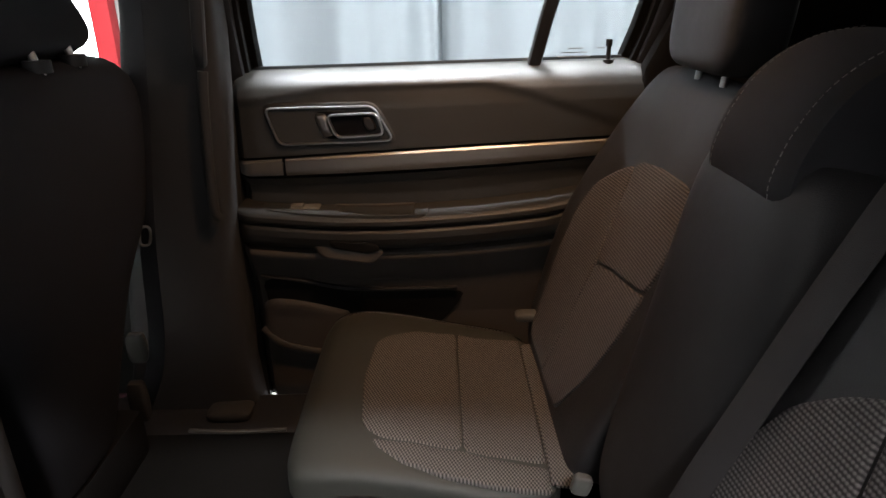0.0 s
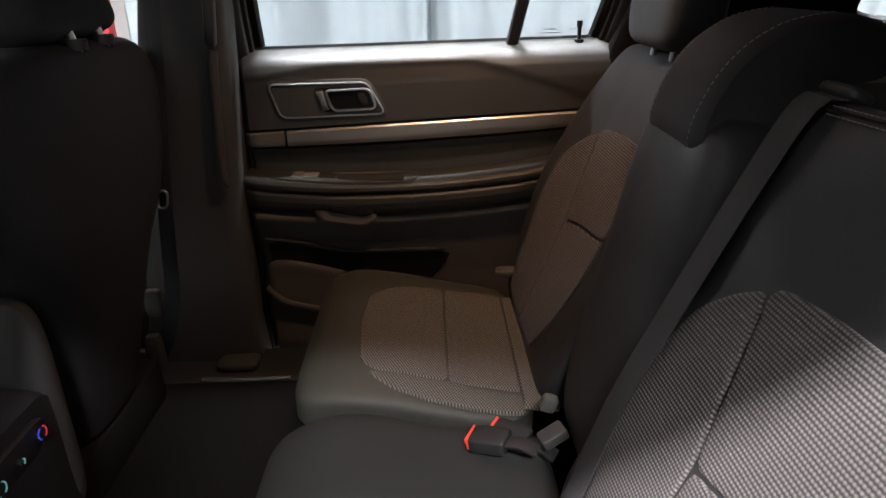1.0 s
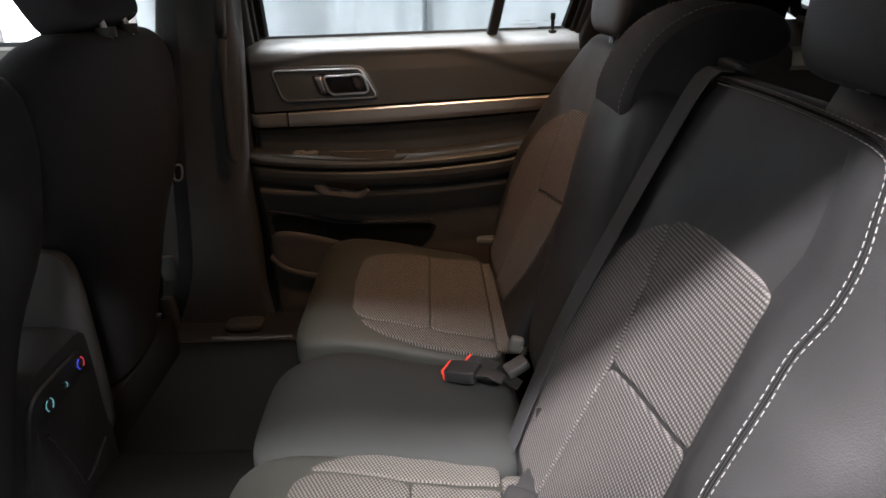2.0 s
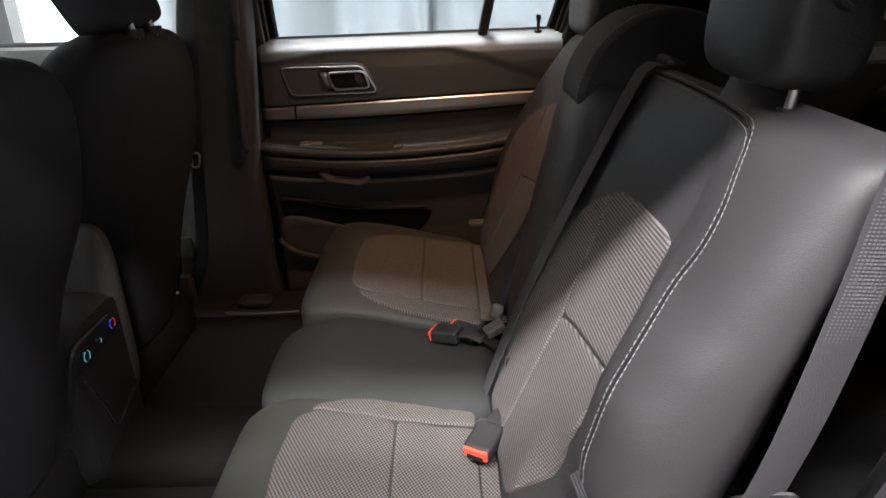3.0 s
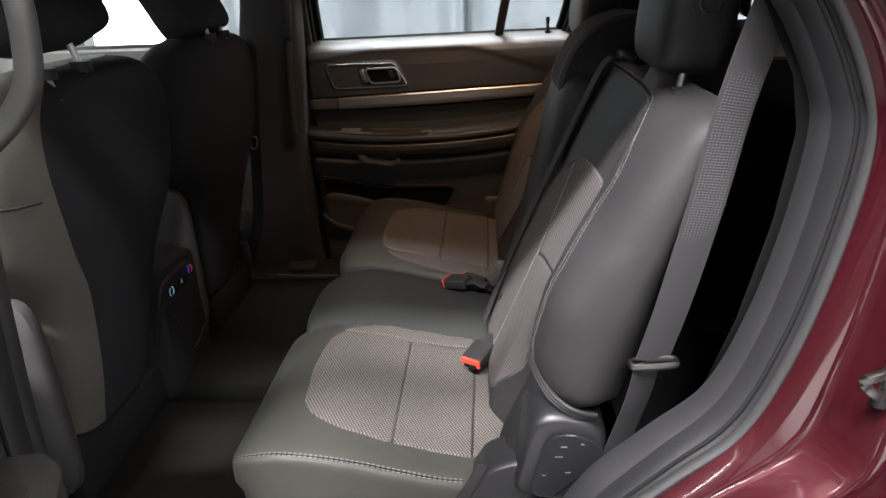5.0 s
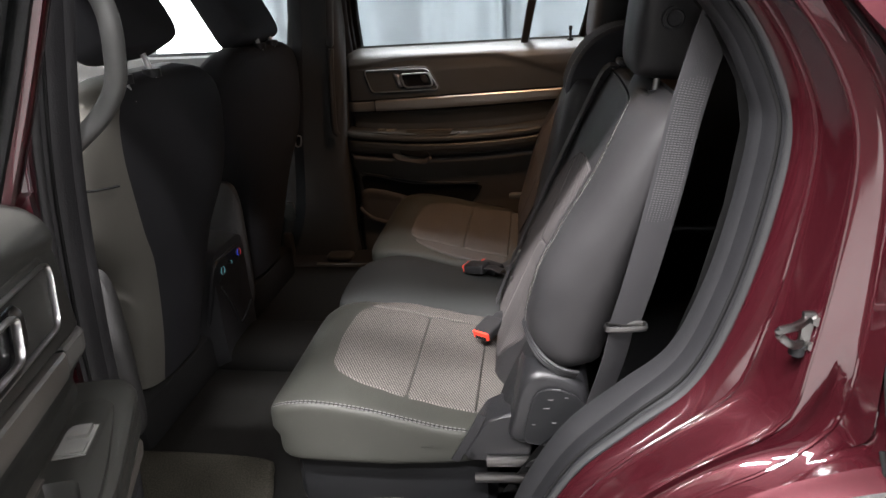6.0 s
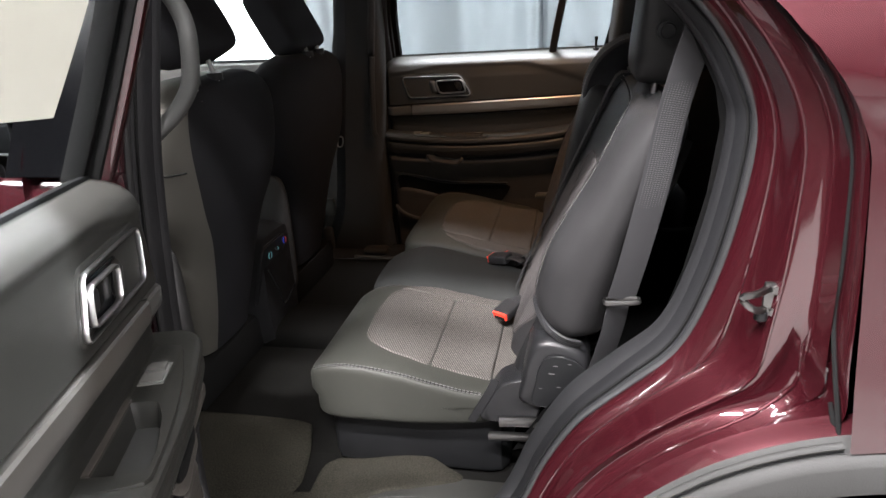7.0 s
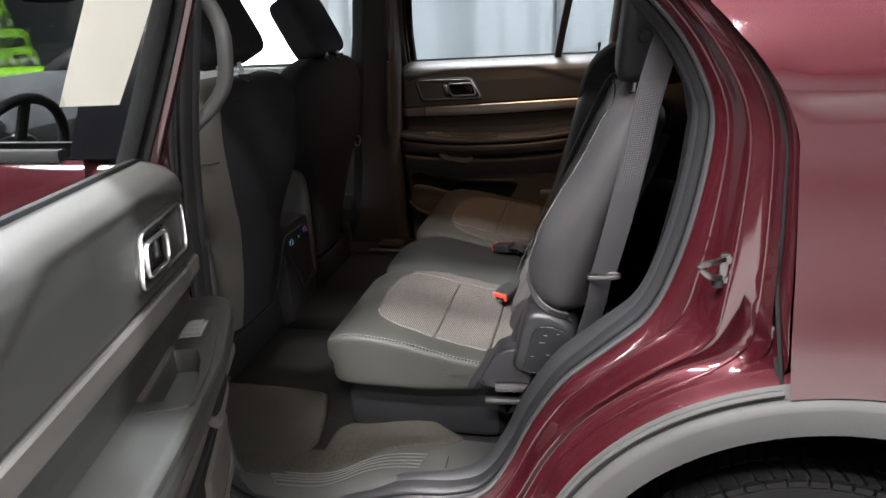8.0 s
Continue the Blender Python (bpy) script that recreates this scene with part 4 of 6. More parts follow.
part("rail_bracket", loft([[Vector((bx + (x - bx) * f, y, bz + (z - bz) * f)) for x, z in bracket] for y, f in ((0.15, 1.0), (0.092, 1.0), (0.084, 0.975), (0.081, 0.92))]), HINGE, near, "black plastic bracket over the seat rail")
part("lift_bar", sweep(spline([Vector((x, 0.072, z)) for x, z in ((0.275, 0.558), (0.31, 0.560), (0.36, 0.562))], 10), 0.009, 0.009, power=3, sides=12), STEEL, near)
part("rail", sweep(spline([Vector((x, 0.06, z)) for x, z in ((0.255, 0.531), (0.29, 0.533), (0.345, 0.535))], 10), 0.008, 0.007, power=4, sides=12), STEEL, near, "worn grey metal rail")
part("cushion_flap", strap([(0.266, 0.0905, 0.640), (0.256, 0.0868, 0.618), (0.230, 0.0858, 0.568), (0.217, 0.0872, 0.543)], (0.88, 0, -0.48), 0.016, 0.004), PLASTIC, near, "black flap along the cushion's rear edge")
part("plinth", pillow((0.09, 0.43, 0.453), (0, 1, 0), (0, 0, 1), (1, 0, 0), 0.302, 0.078, 0.20, 14, 14, 14, 44), PLINTH, near, "black plastic seat base")
part("plinth", pillow((0.10, 1.10, 0.465), (0, 1, 0), (0, 0, 1), (1, 0, 0), 0.22, 0.065, 0.19, 8, 10, 10, 36), PLINTH, far)
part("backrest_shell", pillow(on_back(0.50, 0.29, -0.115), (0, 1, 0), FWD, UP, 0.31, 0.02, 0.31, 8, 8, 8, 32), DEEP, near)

# ---- seat belts and buckles ----
nb = thing("seat_belt", (0.50, 0.06, 0.55), "grey woven seat belt hanging beside the near backrest", "seat belt", "seat belts")
part("webbing", strap([(0.66, 0.05, 1.48), (0.60, 0.065, 1.33), (0.560, 0.068, 1.18), (0.538, 0.066, 1.05), (0.512, 0.064, 0.92), (0.493, 0.068, 0.835)], (1, 0.25, 0.25), 0.050), WEBBING, nb, "grey woven webbing")
part("lower_webbing", strap([(0.490, 0.070, 0.832), (0.482, 0.078, 0.77), (0.466, 0.085, 0.70), (0.44, 0.09, 0.60)], (1, 0.5, 0.1), 0.046), WEBBING, nb)
loop = spline([Vector((0.494 + 0.029 * a, 0.062 + b * 0.85, 0.834 + 0.002 * a)) for a, b in ((-1, 0.0), (-0.9, -0.009), (0, -0.011), (0.9, -0.009), (1, 0), (0.9, 0.009), (0, 0.011), (-0.9, 0.009))], 40, True)
part("latch_plate", sweep(loop, 0.0034, 0.0050, closed=True, sides=10), STEEL, nb, "dull steel latch plate")
bm = bmesh.new()
run = spline([(0.66, 0.05, 1.48), (0.60, 0.065, 1.33), (0.560, 0.068, 1.18), (0.538, 0.066, 1.05), (0.512, 0.064, 0.92), (0.493, 0.068, 0.835)], 400)
run = [p for p in run if 0.99 < p.z < 1.21]
for i in range(2, len(run) - 2, 2):
    d = (run[i + 1] - run[i - 1]).normalized()
    w = Vector((1, 0.25, 0.25))
    w = (w - d * w.dot(d)).normalized()
    nn = d.cross(w).normalized()
    nn = nn if nn.y < 0 else -nn
    for j in range(9):
        p = run[i] + w * (-0.0184 + 0.0046 * j)
        k = min(1, (p.z - 0.985) / 0.06, (1.215 - p.z) / 0.03) * (1 - 0.055 * abs(j - 4))
        loft([[p + w * (a * 0.0017 * k) + d * (b * 0.0007) + nn * h for a, b in ((-1, -1), (1, -1), (1, 1), (-1, 1))] for h in (0.0004, 0.0006 + 0.0007 * k)], bm)
part("raised_weave", bm, KNOT, nb, "raised knots in the webbing", smooth=0)
mb = thing("seat_belt", (0.30, 0.55, 0.62), "grey middle seat belt lying down the backrest", "seat belt", "seat belts")
part("webbing", strap([on_back(0.572, 0.618, -0.01), on_back(0.572, 0.60, 0.012), on_back(0.576, 0.50, 0.016), on_back(0.577, 0.36, 0.018), on_back(0.574, 0.22, 0.020), on_back(0.555, 0.10, 0.018), on_back(0.54, 0.03, 0.016)], (0, 1, 0), 0.047), WEBBING, mb, "grey woven webbing")
part("belt_guide", pillow(on_back(0.572, 0.625, -0.02), (0, 1, 0), FWD, UP, 0.030, 0.016, 0.008, 4, 3, 8, 24), PLASTIC, mb)
part("latch_plate", box(0.300, 0.309, 0.527, 0.531, 0.665, 0.705, 0.0015), STEEL, mb, "metal latch plate")
part("stalk", sweep(spline([Vector(p) for p in ((0.30, 0.535, 0.60), (0.31, 0.537, 0.66), (0.325, 0.545, 0.72))], 10), 0.008, 0.005, up=(0, 1, 0), power=4), PLASTIC, mb)


def buckle(place, yaw, pitch, label, grey=False):
    m = Matrix.Translation(place) @ Euler((0, radians(pitch), radians(yaw))).to_matrix().to_4x4()
    ob = thing("belt_buckle", place, label, "belt buckle", "belt buckles")
    L = 0.058
    bm = pillow((L / 2, 0, 0.0), (0, 1, 0), (0, 0, 1), (1, 0, 0), 0.0145 if grey else 0.0225, 0.009 if grey else 0.0125, L * (0.36 if grey else 0.5), 6, 9, 12, 28)
    bmesh.ops.transform(bm, matrix=m, verts=bm.verts[:])
    part("housing", bm, PILLAR if grey else PLASTIC, ob)
    if grey:
        return ob
    bm = box(-0.003, 0.008, -0.0195, 0.0195, -0.0095, 0.0095, 0.003)
    box(-0.004, 0.0, -0.0190, 0.0190, 0.003, 0.0095, bm=bm)
    bmesh.ops.transform(bm, matrix=m, verts=bm.verts[:])
    part("release_button", bm, RED, ob, "red release button")
    bm = box(-0.0050, -0.001, -0.013, 0.013, -0.0075, -0.001)
    bmesh.ops.transform(bm, matrix=m, verts=bm.verts[:])
    part("slot", bm, DEEP, ob, "dark slot")
    bm = sweep([m @ Vector(p) for p in ((L - 0.01, 0, 0), (L + 0.02, 0, 0.002), (L + 0.045, 0, -0.008))], 0.014, 0.003, power=4)
    part("strap", bm, PLASTIC, ob)
    return ob


buckle((0.244, 0.384, 0.630), 60, -10, "black belt buckle with red button on the near cushion")
buckle((0.215, 0.770, 0.628), -30, 4, "black belt buckle with red button between the seats")
buckle((0.180, 0.745, 0.632), -25, -8, "black belt buckle with red button beside the middle seat")
buckle((0.272, 0.712, 0.640), 15, -25, "grey belt buckle standing beside the middle backrest", True)
part("buckle_cover", pillow((0.30, 1.31, 0.65), (0, 1, 0), (0, 0, 1), (1, 0, 0), 0.016, 0.010, 0.03, 4, 4, 8, 20), SILLTRIM, far)
part("pivot_cover", pillow((0.310, 0.822, 0.635), (0, 1, 0), (0.3, 0, 1), (1, 0, -0.3), 0.009, 0.015, 0.013, 4, 4, 10, 20), SILLTRIM, far, "grey plastic pivot cover")

# ---- car body: floor, pillars, door opening, quarter panel ----
body = thing("car_body", (0.2, 0.7, GROUND), "maroon car body with open rear doorway and dark cabin trim", "car")
N = 320
seal_in = [(-0.20, 1.54, 0.02), (0.05, 1.56, 0.02), (0.28, 1.53, 0.015), (0.41, 1.44, 0.01), (0.516, 1.338, 0.0), (0.577, 1.271, 0.0), (0.618, 1.196, 0.0), (0.631, 1.144, 0.0), (0.620, 1.033, 0.0), (0.596, 0.918, 0.0), (0.557, 0.816, 0.0), (0.488, 0.741, 0.0), (0.408, 0.662, -0.01), (0.352, 0.580, -0.03), (0.318, 0.515, -0.06), (0.272, 0.468, -0.10), (0.211, 0.448, -0.11), (0.116, 0.436, -0.11), (0.028, 0.409, -0.11), (-0.09, 0.378, -0.11), (-0.21, 0.374, -0.11), (-0.29, 0.40, -0.09), (-0.325, 0.47, -0.05), (-0.335, 0.60, -0.02), (-0.332, 0.80, -0.015), (-0.318, 1.00, -0.01), (-0.30, 1.15, -0.005), (-0.262, 1.35, 0.005), (-0.24, 1.46, 0.012)]
C = Vector((0.12, 0.0, 0.95))
loop1 = spline([(x, y, z) for x, z, y in seal_in], N, True)


def grow(loop, out, y, only=None):
    """A loop pushed outwards in its own plane, and moved in y."""
    res = []
    for i, p in enumerate(loop):
        t = (loop[(i + 1) % N] - loop[i - 1])
        nrm = Vector((-t.z, 0, t.x)).normalized()
        if nrm.dot(Vector((p.x - C.x, 0, p.z - C.z))) < 0:
            nrm = -nrm
        o = out(p) if callable(out) else out
        dy = y(p) if callable(y) else y
        res.append(p + nrm * o + Vector((0, dy, 0)))
    return res


def smooth_loop(loop, n=4):
    for _ in range(n):
        loop = [(loop[i - 1] + 2 * loop[i] + loop[(i + 1) % N]) / 4 for i in range(N)]
    return loop


rear = lambda p: min(max((p.x - 0.1) / 0.35, 0), 1)
lower = lambda p: min(max((0.80 - p.z) / 0.12, 0), 1) * min(max((p.x - 0.12) / 0.2, 0), 1)
wide = lambda k: (lambda p: 0.004 + (k - 0.004) * (1 - 0.45 * lower(p)))
part("trim_surround", loft([grow(loop1, lambda p: -0.002 - 0.010 * lower(p), lambda p: 0.022 + 0.02 * rear(p)), grow(loop1, lambda p: -0.002 - 0.008 * lower(p), lambda p: 0.016 + 0.012 * rear(p)), grow(loop1, 0.0, 0.010), grow(loop1, 0.004, 0.004)], closed=False, cap=False), PLASTIC, body, "black plastic trim round the doorway")
part("door_seal", loft([grow(loop1, 0.003, 0.006), grow(loop1, 0.006, -0.010), grow(loop1, wide(0.012), -0.020), grow(loop1, wide(0.020), -0.026), grow(loop1, wide(0.026), -0.040), grow(loop1, wide(0.024), -0.048)], cap=False), SEAL, body, "grey rubber door seal")
part("seal_joint", sweep(grow(loop1, wide(0.0145), -0.0235), 0.0026, closed=True, up=(0, 1, 0), sides=8), DEEP, body)
part("seal_tube", sweep(grow(loop1, wide(0.0235), -0.037), 0.0062, 0.0085, closed=True, up=(0, 1, 0), sides=12), SEALTUBE, body, "pale grey rubber sealing tube")

quarter_edge = [(0.50, 1.47), (0.622, 1.334), (0.695, 1.24), (0.73, 1.166), (0.738, 1.112), (0.75, 0.963), (0.755, 0.854), (0.762, 0.772), (0.677, 0.745), (0.571, 0.681), (0.484, 0.603), (0.418, 0.519), (0.365, 0.42), (0.31, 0.335), (0.22, 0.29), (0.05, 0.275), (-0.2, 0.27), (-0.36, 0.29), (-0.41, 0.38), (-0.42, 0.6), (-0.41, 0.9), (-0.385, 1.15), (-0.33, 1.40), (-0.27, 1.55), (-0.16, 1.615), (0.05, 1.63), (0.28, 1.60), (0.40, 1.55)]
outer = spline([(x, -0.205, z) for x, z in quarter_edge], 600, True)


def outward(p, nrm):
    """Where a ray from p along nrm crosses the outer edge."""
    best = None
    for a, b in zip(outer, outer[1:] + outer[:1]):
        d = b - a
        det = nrm.x * -d.z + d.x * nrm.z
        if abs(det) < 1e-9:
            continue
        rx, rz = a.x - p.x, a.z - p.z
        s = (rx * -d.z + d.x * rz) / det
        t = (nrm.x * rz - nrm.z * rx) / det
        if 0 <= t <= 1 and s > 0 and (best is None or s < best):
            best = s
    return best or 0.1


base_loop = smooth_loop(grow(loop1, wide(0.024), -0.046), 6)
span = []
for i, p in enumerate(base_loop):
    ang = math.atan2(p.z - C.z, p.x - C.x)
    span.append(outward(p, Vector((math.cos(ang), 0, math.sin(ang)))))
span = [sum(span[(i + k) % N] for k in range(-2, 3)) / 5 for i in range(N)]
clamp = lambda v: min(max(v, 0.0), 1.0)


def jamb(f, y):
    out = []
    for i, p in enumerate(base_loop):
        ang = math.atan2(p.z - C.z, p.x - C.x)
        yy = p.y + (y - (-0.046)) / (-0.205 + 0.046) * (-0.205 - p.y)
        q = Vector((p.x + math.cos(ang) * span[i] * f, yy, p.z + math.sin(ang) * span[i] * f))
        # one smooth ramp above the wheel arch, in place of the steps
        fl = clamp((0.84 - q.z) / 0.10) * clamp((q.x - 0.30) / 0.15) * clamp((f - 0.45) / 0.2)
        q.y += fl * (-0.116 - 0.087 * max(0, (f - 0.45) / 0.55) ** 2.2 - q.y)
        # the upper body leans in with the windows
        fr = clamp((-0.05 - q.x) / 0.2)
        q.y += (0.40 * max(0, q.z - 1.14) * fr + 0.9 * max(0, q.z - 1.235) ** 1.35 * (1 - fr)) * f
        # flat triangular pressing behind the striker
        e = min(((q.x - 0.657) * 0.964 - (q.z - 0.713) * 0.265) / 0.016, ((0.757 - q.x) * 0.95 - (q.z - 0.775) * 0.30) / 0.014, (q.z - 0.713 - (q.x - 0.657) * 0.62) / 0.016)
        q.y += 0.65 * clamp(e) * (-0.112 - 0.05 * (q.x - 0.69) - q.y)
        out.append(q)
    return smooth_loop(out, 3)


levels = [(0.0, -0.046), (0.05, -0.056), (0.12, -0.063), (0.20, -0.068), (0.26, -0.072), (0.29, -0.078), (0.36, -0.098), (0.43, -0.119), (0.46, -0.125), (0.50, -0.128), (0.54, -0.130), (0.58, -0.132), (0.62, -0.134), (0.66, -0.136), (0.70, -0.138), (0.75, -0.140), (0.79, -0.143), (0.82, -0.150), (0.86, -0.162), (0.90, -0.173), (0.915, -0.164), (0.94, -0.164), (0.955, -0.172), (0.97, -0.19), (1.0, -0.203), (1.015, -0.205)]
part("door_jamb", loft([jamb(f, y) for f, y in levels], cap=False), PAINT, body, "maroon painted door jamb with pressed steps", smooth=60)
for f0, y0, r0 in ((0.21, -0.0685, 0.0030), (0.475, -0.1265, 0.0028), (0.80, -0.1445, 0.0030)):
    run = [p for p in jamb(f0, y0)]
    i0 = max(range(N), key=lambda i: run[i].z)
    run = run[i0:] + run[:i0]
    run = run if run[12].x > run[0].x else run[::-1]
    run = [p for p in run[: N * 6 // 10] if p.x > 0.25]
    part("pressed_line", sweep(run[::2], r0, up=(0, 1, 0), sides=8), PAINT, body)
rub = sorted([p for p in jamb(0.93, -0.170) if p.x > 0.3 and p.z > 0.86], key=lambda p: -p.z)
rub = [p for p in rub if p.x > 0.5 or p.z > 1.3] + [Vector((0.748, -0.185, 0.82)), Vector((0.754, -0.205, 0.785)), Vector((0.757, -0.218, 0.765))]
part("door_rubber", sweep(spline(rub[::6] + rub[-3:], 80), 0.0032, up=(0, 1, 0), sides=8), DEEP, body, "black rubber edge strip")
part("edge_clip", box(0.752, 0.762, -0.226, -0.212, 0.748, 0.775, 0.002), SILLTRIM, body)

# striker
st = thing("door_striker", (0.66, -0.10, 0.90), "steel door striker bolted to the jamb", "striker")
part("plate", box(0.668, 0.694, -0.121, -0.112, 0.904, 0.957, 0.004), STEEL, st)
part("striker_loop", sweep(spline([Vector(p) for p in ((0.675, -0.118, 0.948), (0.655, -0.135, 0.946), (0.637, -0.140, 0.943), (0.640, -0.138, 0.934), (0.655, -0.135, 0.922), (0.672, -0.118, 0.915))], 24), 0.0040, 0.0050, power=4, sides=12), STEEL, st, "dull steel loop")
for z in (0.948, 0.914):
    part("bolt", sweep([Vector((0.682, y, z)) for y in (-0.116, -0.125, -0.127)], 0.0062, up=(0, 0, 1), sides=6), STEEL, st)
part("spring", sweep([Vector((0.668, -0.118, z)) for z in (0.900, 0.912)], 0.009, up=(0, 1, 0), sides=10), PLASTIC, st)

# quarter panel with the wheel arch cut out
AX, AZ, AR = 0.868, 0.296, 0.499
edge = spline([(x, 0, z) for x, z in [(0.40, 1.56)] + quarter_edge[:8]], 200)


def edge_x(z):
    return min(edge, key=lambda p: abs(p.z - z)).x


def side_y(x, z):
    y = -0.207 - 0.018 * min(1, max(0, (1.2 - z) / 0.35))
    if z > 1.235:
        y += 0.9 * (z - 1.235) ** 1.35
    y -= 0.006 * math.exp(-((z - 1.222) / 0.02) ** 2) * min(1, max(0, (x - 0.70) / 0.05))
    r = math.hypot(x - AX, z - AZ)
    y -= 0.014 * math.exp(-((r - AR) / 0.12) ** 2)
    return y


rows = []
for i in range(41):
    t = i / 40
    z_top = 1.56 - 0.9 * t if t < 0 else None
    row = []
    for k in range(41):
        f = k / 40
        # rows fan from the door edge to the rear; the last row follows the arch
        z = 1.56 - t * (1.56 - 0.775)
        x0 = edge_x(z)
        x = x0 + (2.3 - x0) * f**1.6
        low = AZ + math.sqrt(max((AR - 0.011) ** 2 - (x - AX) ** 2, 0)) if abs(x - AX) < AR - 0.011 else 0.35
        zz = 1.56 - t * (1.56 - max(low, 0.35))
        if k == 0:
            zz = z
        row.append(Vector((x, side_y(x, zz), zz)))
    rows.append(row)
part("quarter_panel", loft(rows, ring_closed=False), PAINT, body, "glossy maroon quarter panel", smooth=60)


def arch(r, y):
    return [Vector((AX + r * math.cos(a), y, AZ + r * math.sin(a))) for a in [radians(-5 + 190 * k / 72) for k in range(73)]]


part("wheel_arch_cladding", loft([arch(AR + 0.004, -0.218), arch(AR - 0.004, -0.226), arch(AR - 0.0115, -0.229), arch(AR - 0.0135, -0.235), arch(AR - 0.0165, -0.2405), arch(AR - 0.0245, -0.2468), arch(AR - 0.028, -0.2478), arch(AR - 0.058, -0.2480), arch(AR - 0.070, -0.246), arch(AR - 0.074, -0.22), arch(AR - 0.072, -0.10)], ring_closed=False), CLADDING, body, "grey plastic wheel arch cladding", smooth=60)
part("arch_seal", sweep([p for p in arch(AR - 0.0005, -0.2335) if p.x < 0.755], 0.0050, 0.0062, up=(0, 1, 0), sides=10), CLADDING, body, "grey rubber strip above the cladding")
part("arch_flange", loft([arch(AR + 0.016, -0.19), arch(AR + 0.012, -0.197), arch(AR + 0.008, -0.207), arch(AR - 0.002, -0.222), arch(AR - 0.01, -0.20)], ring_closed=False), PAINT, body, "maroon painted arch flange", smooth=60)
part("cladding_line", sweep([p for p in arch(AR - 0.0088, -0.2315) if p.x < 0.76], 0.0030, up=(0, 1, 0), sides=6), PLASTIC, body)
part("arch_liner", loft([arch(AR - 0.075, -0.20), arch(AR - 0.07, 0.12), arch(0.02, 0.12)], ring_closed=False), DEEP, body, "black wheel arch liner")
part("sill_panel", loft([[Vector((x, y, z)) for x in (-0.42, 0.0, 0.3, 0.40)] for y, z in ((-0.20, 0.285), (-0.225, 0.25), (-0.235, 0.18), (-0.21, 0.10), (-0.05, 0.08))], ring_closed=False), CLADDING, body, "grey plastic sill cladding")

wheel = thing("wheel", (AX, -0.06, GROUND), "rear wheel with black rubber tyre under the arch", "wheel")
WS = 0.90
WZ = GROUND + 0.366 * WS
prof = [(0.20, -0.20), (0.24, -0.215), (0.30, -0.222), (0.345, -0.212), (0.362, -0.190), (0.366, -0.15), (0.366, -0.06), (0.362, -0.02), (0.345, 0.0), (0.24, 0.005), (0.20, -0.01)]
rings = [[Vector((AX + WS * r * math.cos(a), y, WZ + WS * r * math.sin(a))) for r, y in [(r, y + 0.06) for r, y in prof]] for a in [2 * math.pi * k / 72 for k in range(72)]]
tyre = part("tyre", loft(rings, closed=True), RUBBER, wheel, "black rubber tyre")
bm = bmesh.new()
for k in range(72):
    a = 2 * math.pi * k / 72
    for y0, y1, sh in ((-0.145, -0.105, 0.02), (-0.095, -0.055, -0.02), (-0.045, -0.005, 0.02), (0.005, 0.045, -0.02)):
        b0, b1 = a + 0.012, a + 0.072
        pts = [[Vector((AX + WS * r * math.cos(b + s), y, WZ + WS * r * math.sin(b + s))) for b, y, s in ((b0, y0, 0), (b1, y0, 0), (b1, y1, sh), (b0, y1, sh))] for r in (0.362, 0.369)]
        loft(pts, bm)
for k in range(60):
    a = 2 * math.pi * k / 60
    pts = [[Vector((AX + WS * r * math.cos(b), y, WZ + WS * r * math.sin(b))) for r, b in ((0.352, a), (0.352, a + 0.085), (0.364, a + 0.085), (0.364, a))] for y in (-0.145, -0.1545)]
    loft(pts, bm)
part("tread", bm, RUBBER, tyre, smooth=0)
rings = [[Vector((AX + WS * r * math.cos(a), y + 0.06, WZ + WS * r * math.sin(a))) for r, y in ((0.205, -0.19), (0.19, -0.195), (0.18, -0.17), (0.06, -0.15), (0.03, -0.16))] for a in [2 * math.pi * k / 48 for k in range(48)]]
part("rim", loft(rings, closed=True), SILVER, wheel, "grey alloy rim")

# floor, sill plate, mat
FZ = 0.375
part("cabin_floor", box(-1.75, 0.75, -0.09, 1.44, FZ - 0.05, FZ), CARPET, body, "dark carpeted cabin floor", smooth=0)
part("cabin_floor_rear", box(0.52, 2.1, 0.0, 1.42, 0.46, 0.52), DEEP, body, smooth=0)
SILL = ((0.125, 0.376, 0.70), (0.06, 0.378, 0.75), (0.02, 0.384, 0.8), (-0.02, 0.388, 0.85), (-0.07, 0.390, 0.9), (-0.10, 0.386, 0.9), (-0.125, 0.366, 0.85), (-0.13, 0.34, 0.8))


def sill_z(x, y):
    """Height of the sill plate, which steps up towards the rear."""
    y = min(max(y, -0.129), 0.1249)
    for (a, za, ga), (b, zb, gb) in zip(SILL, SILL[1:]):
        if b <= y <= a:
            f = (a - y) / (a - b)
            return za + (zb - za) * f + (ga + (gb - ga) * f) * 0.055 / (1 + math.exp(-x / 0.045))


rows = []
for k in range(41):
    x = -0.42 + 0.72 * k / 40
    rows.append([Vector((x, y, sill_z(x, y))) for y, z, g in SILL[1:]])
part("sill_plate", loft(rows, ring_closed=False), SILLPLATE, body, "worn grey plastic sill plate")
def rib_y(x, k):
    """A rib's line: low at the front, higher up the step at the rear."""
    f = 1 / (1 + math.exp(-(x + 0.02) / 0.022))
    return (-0.076 - 0.0075 * k) * (1 - f) + (-0.020 - 0.0125 * k) * f


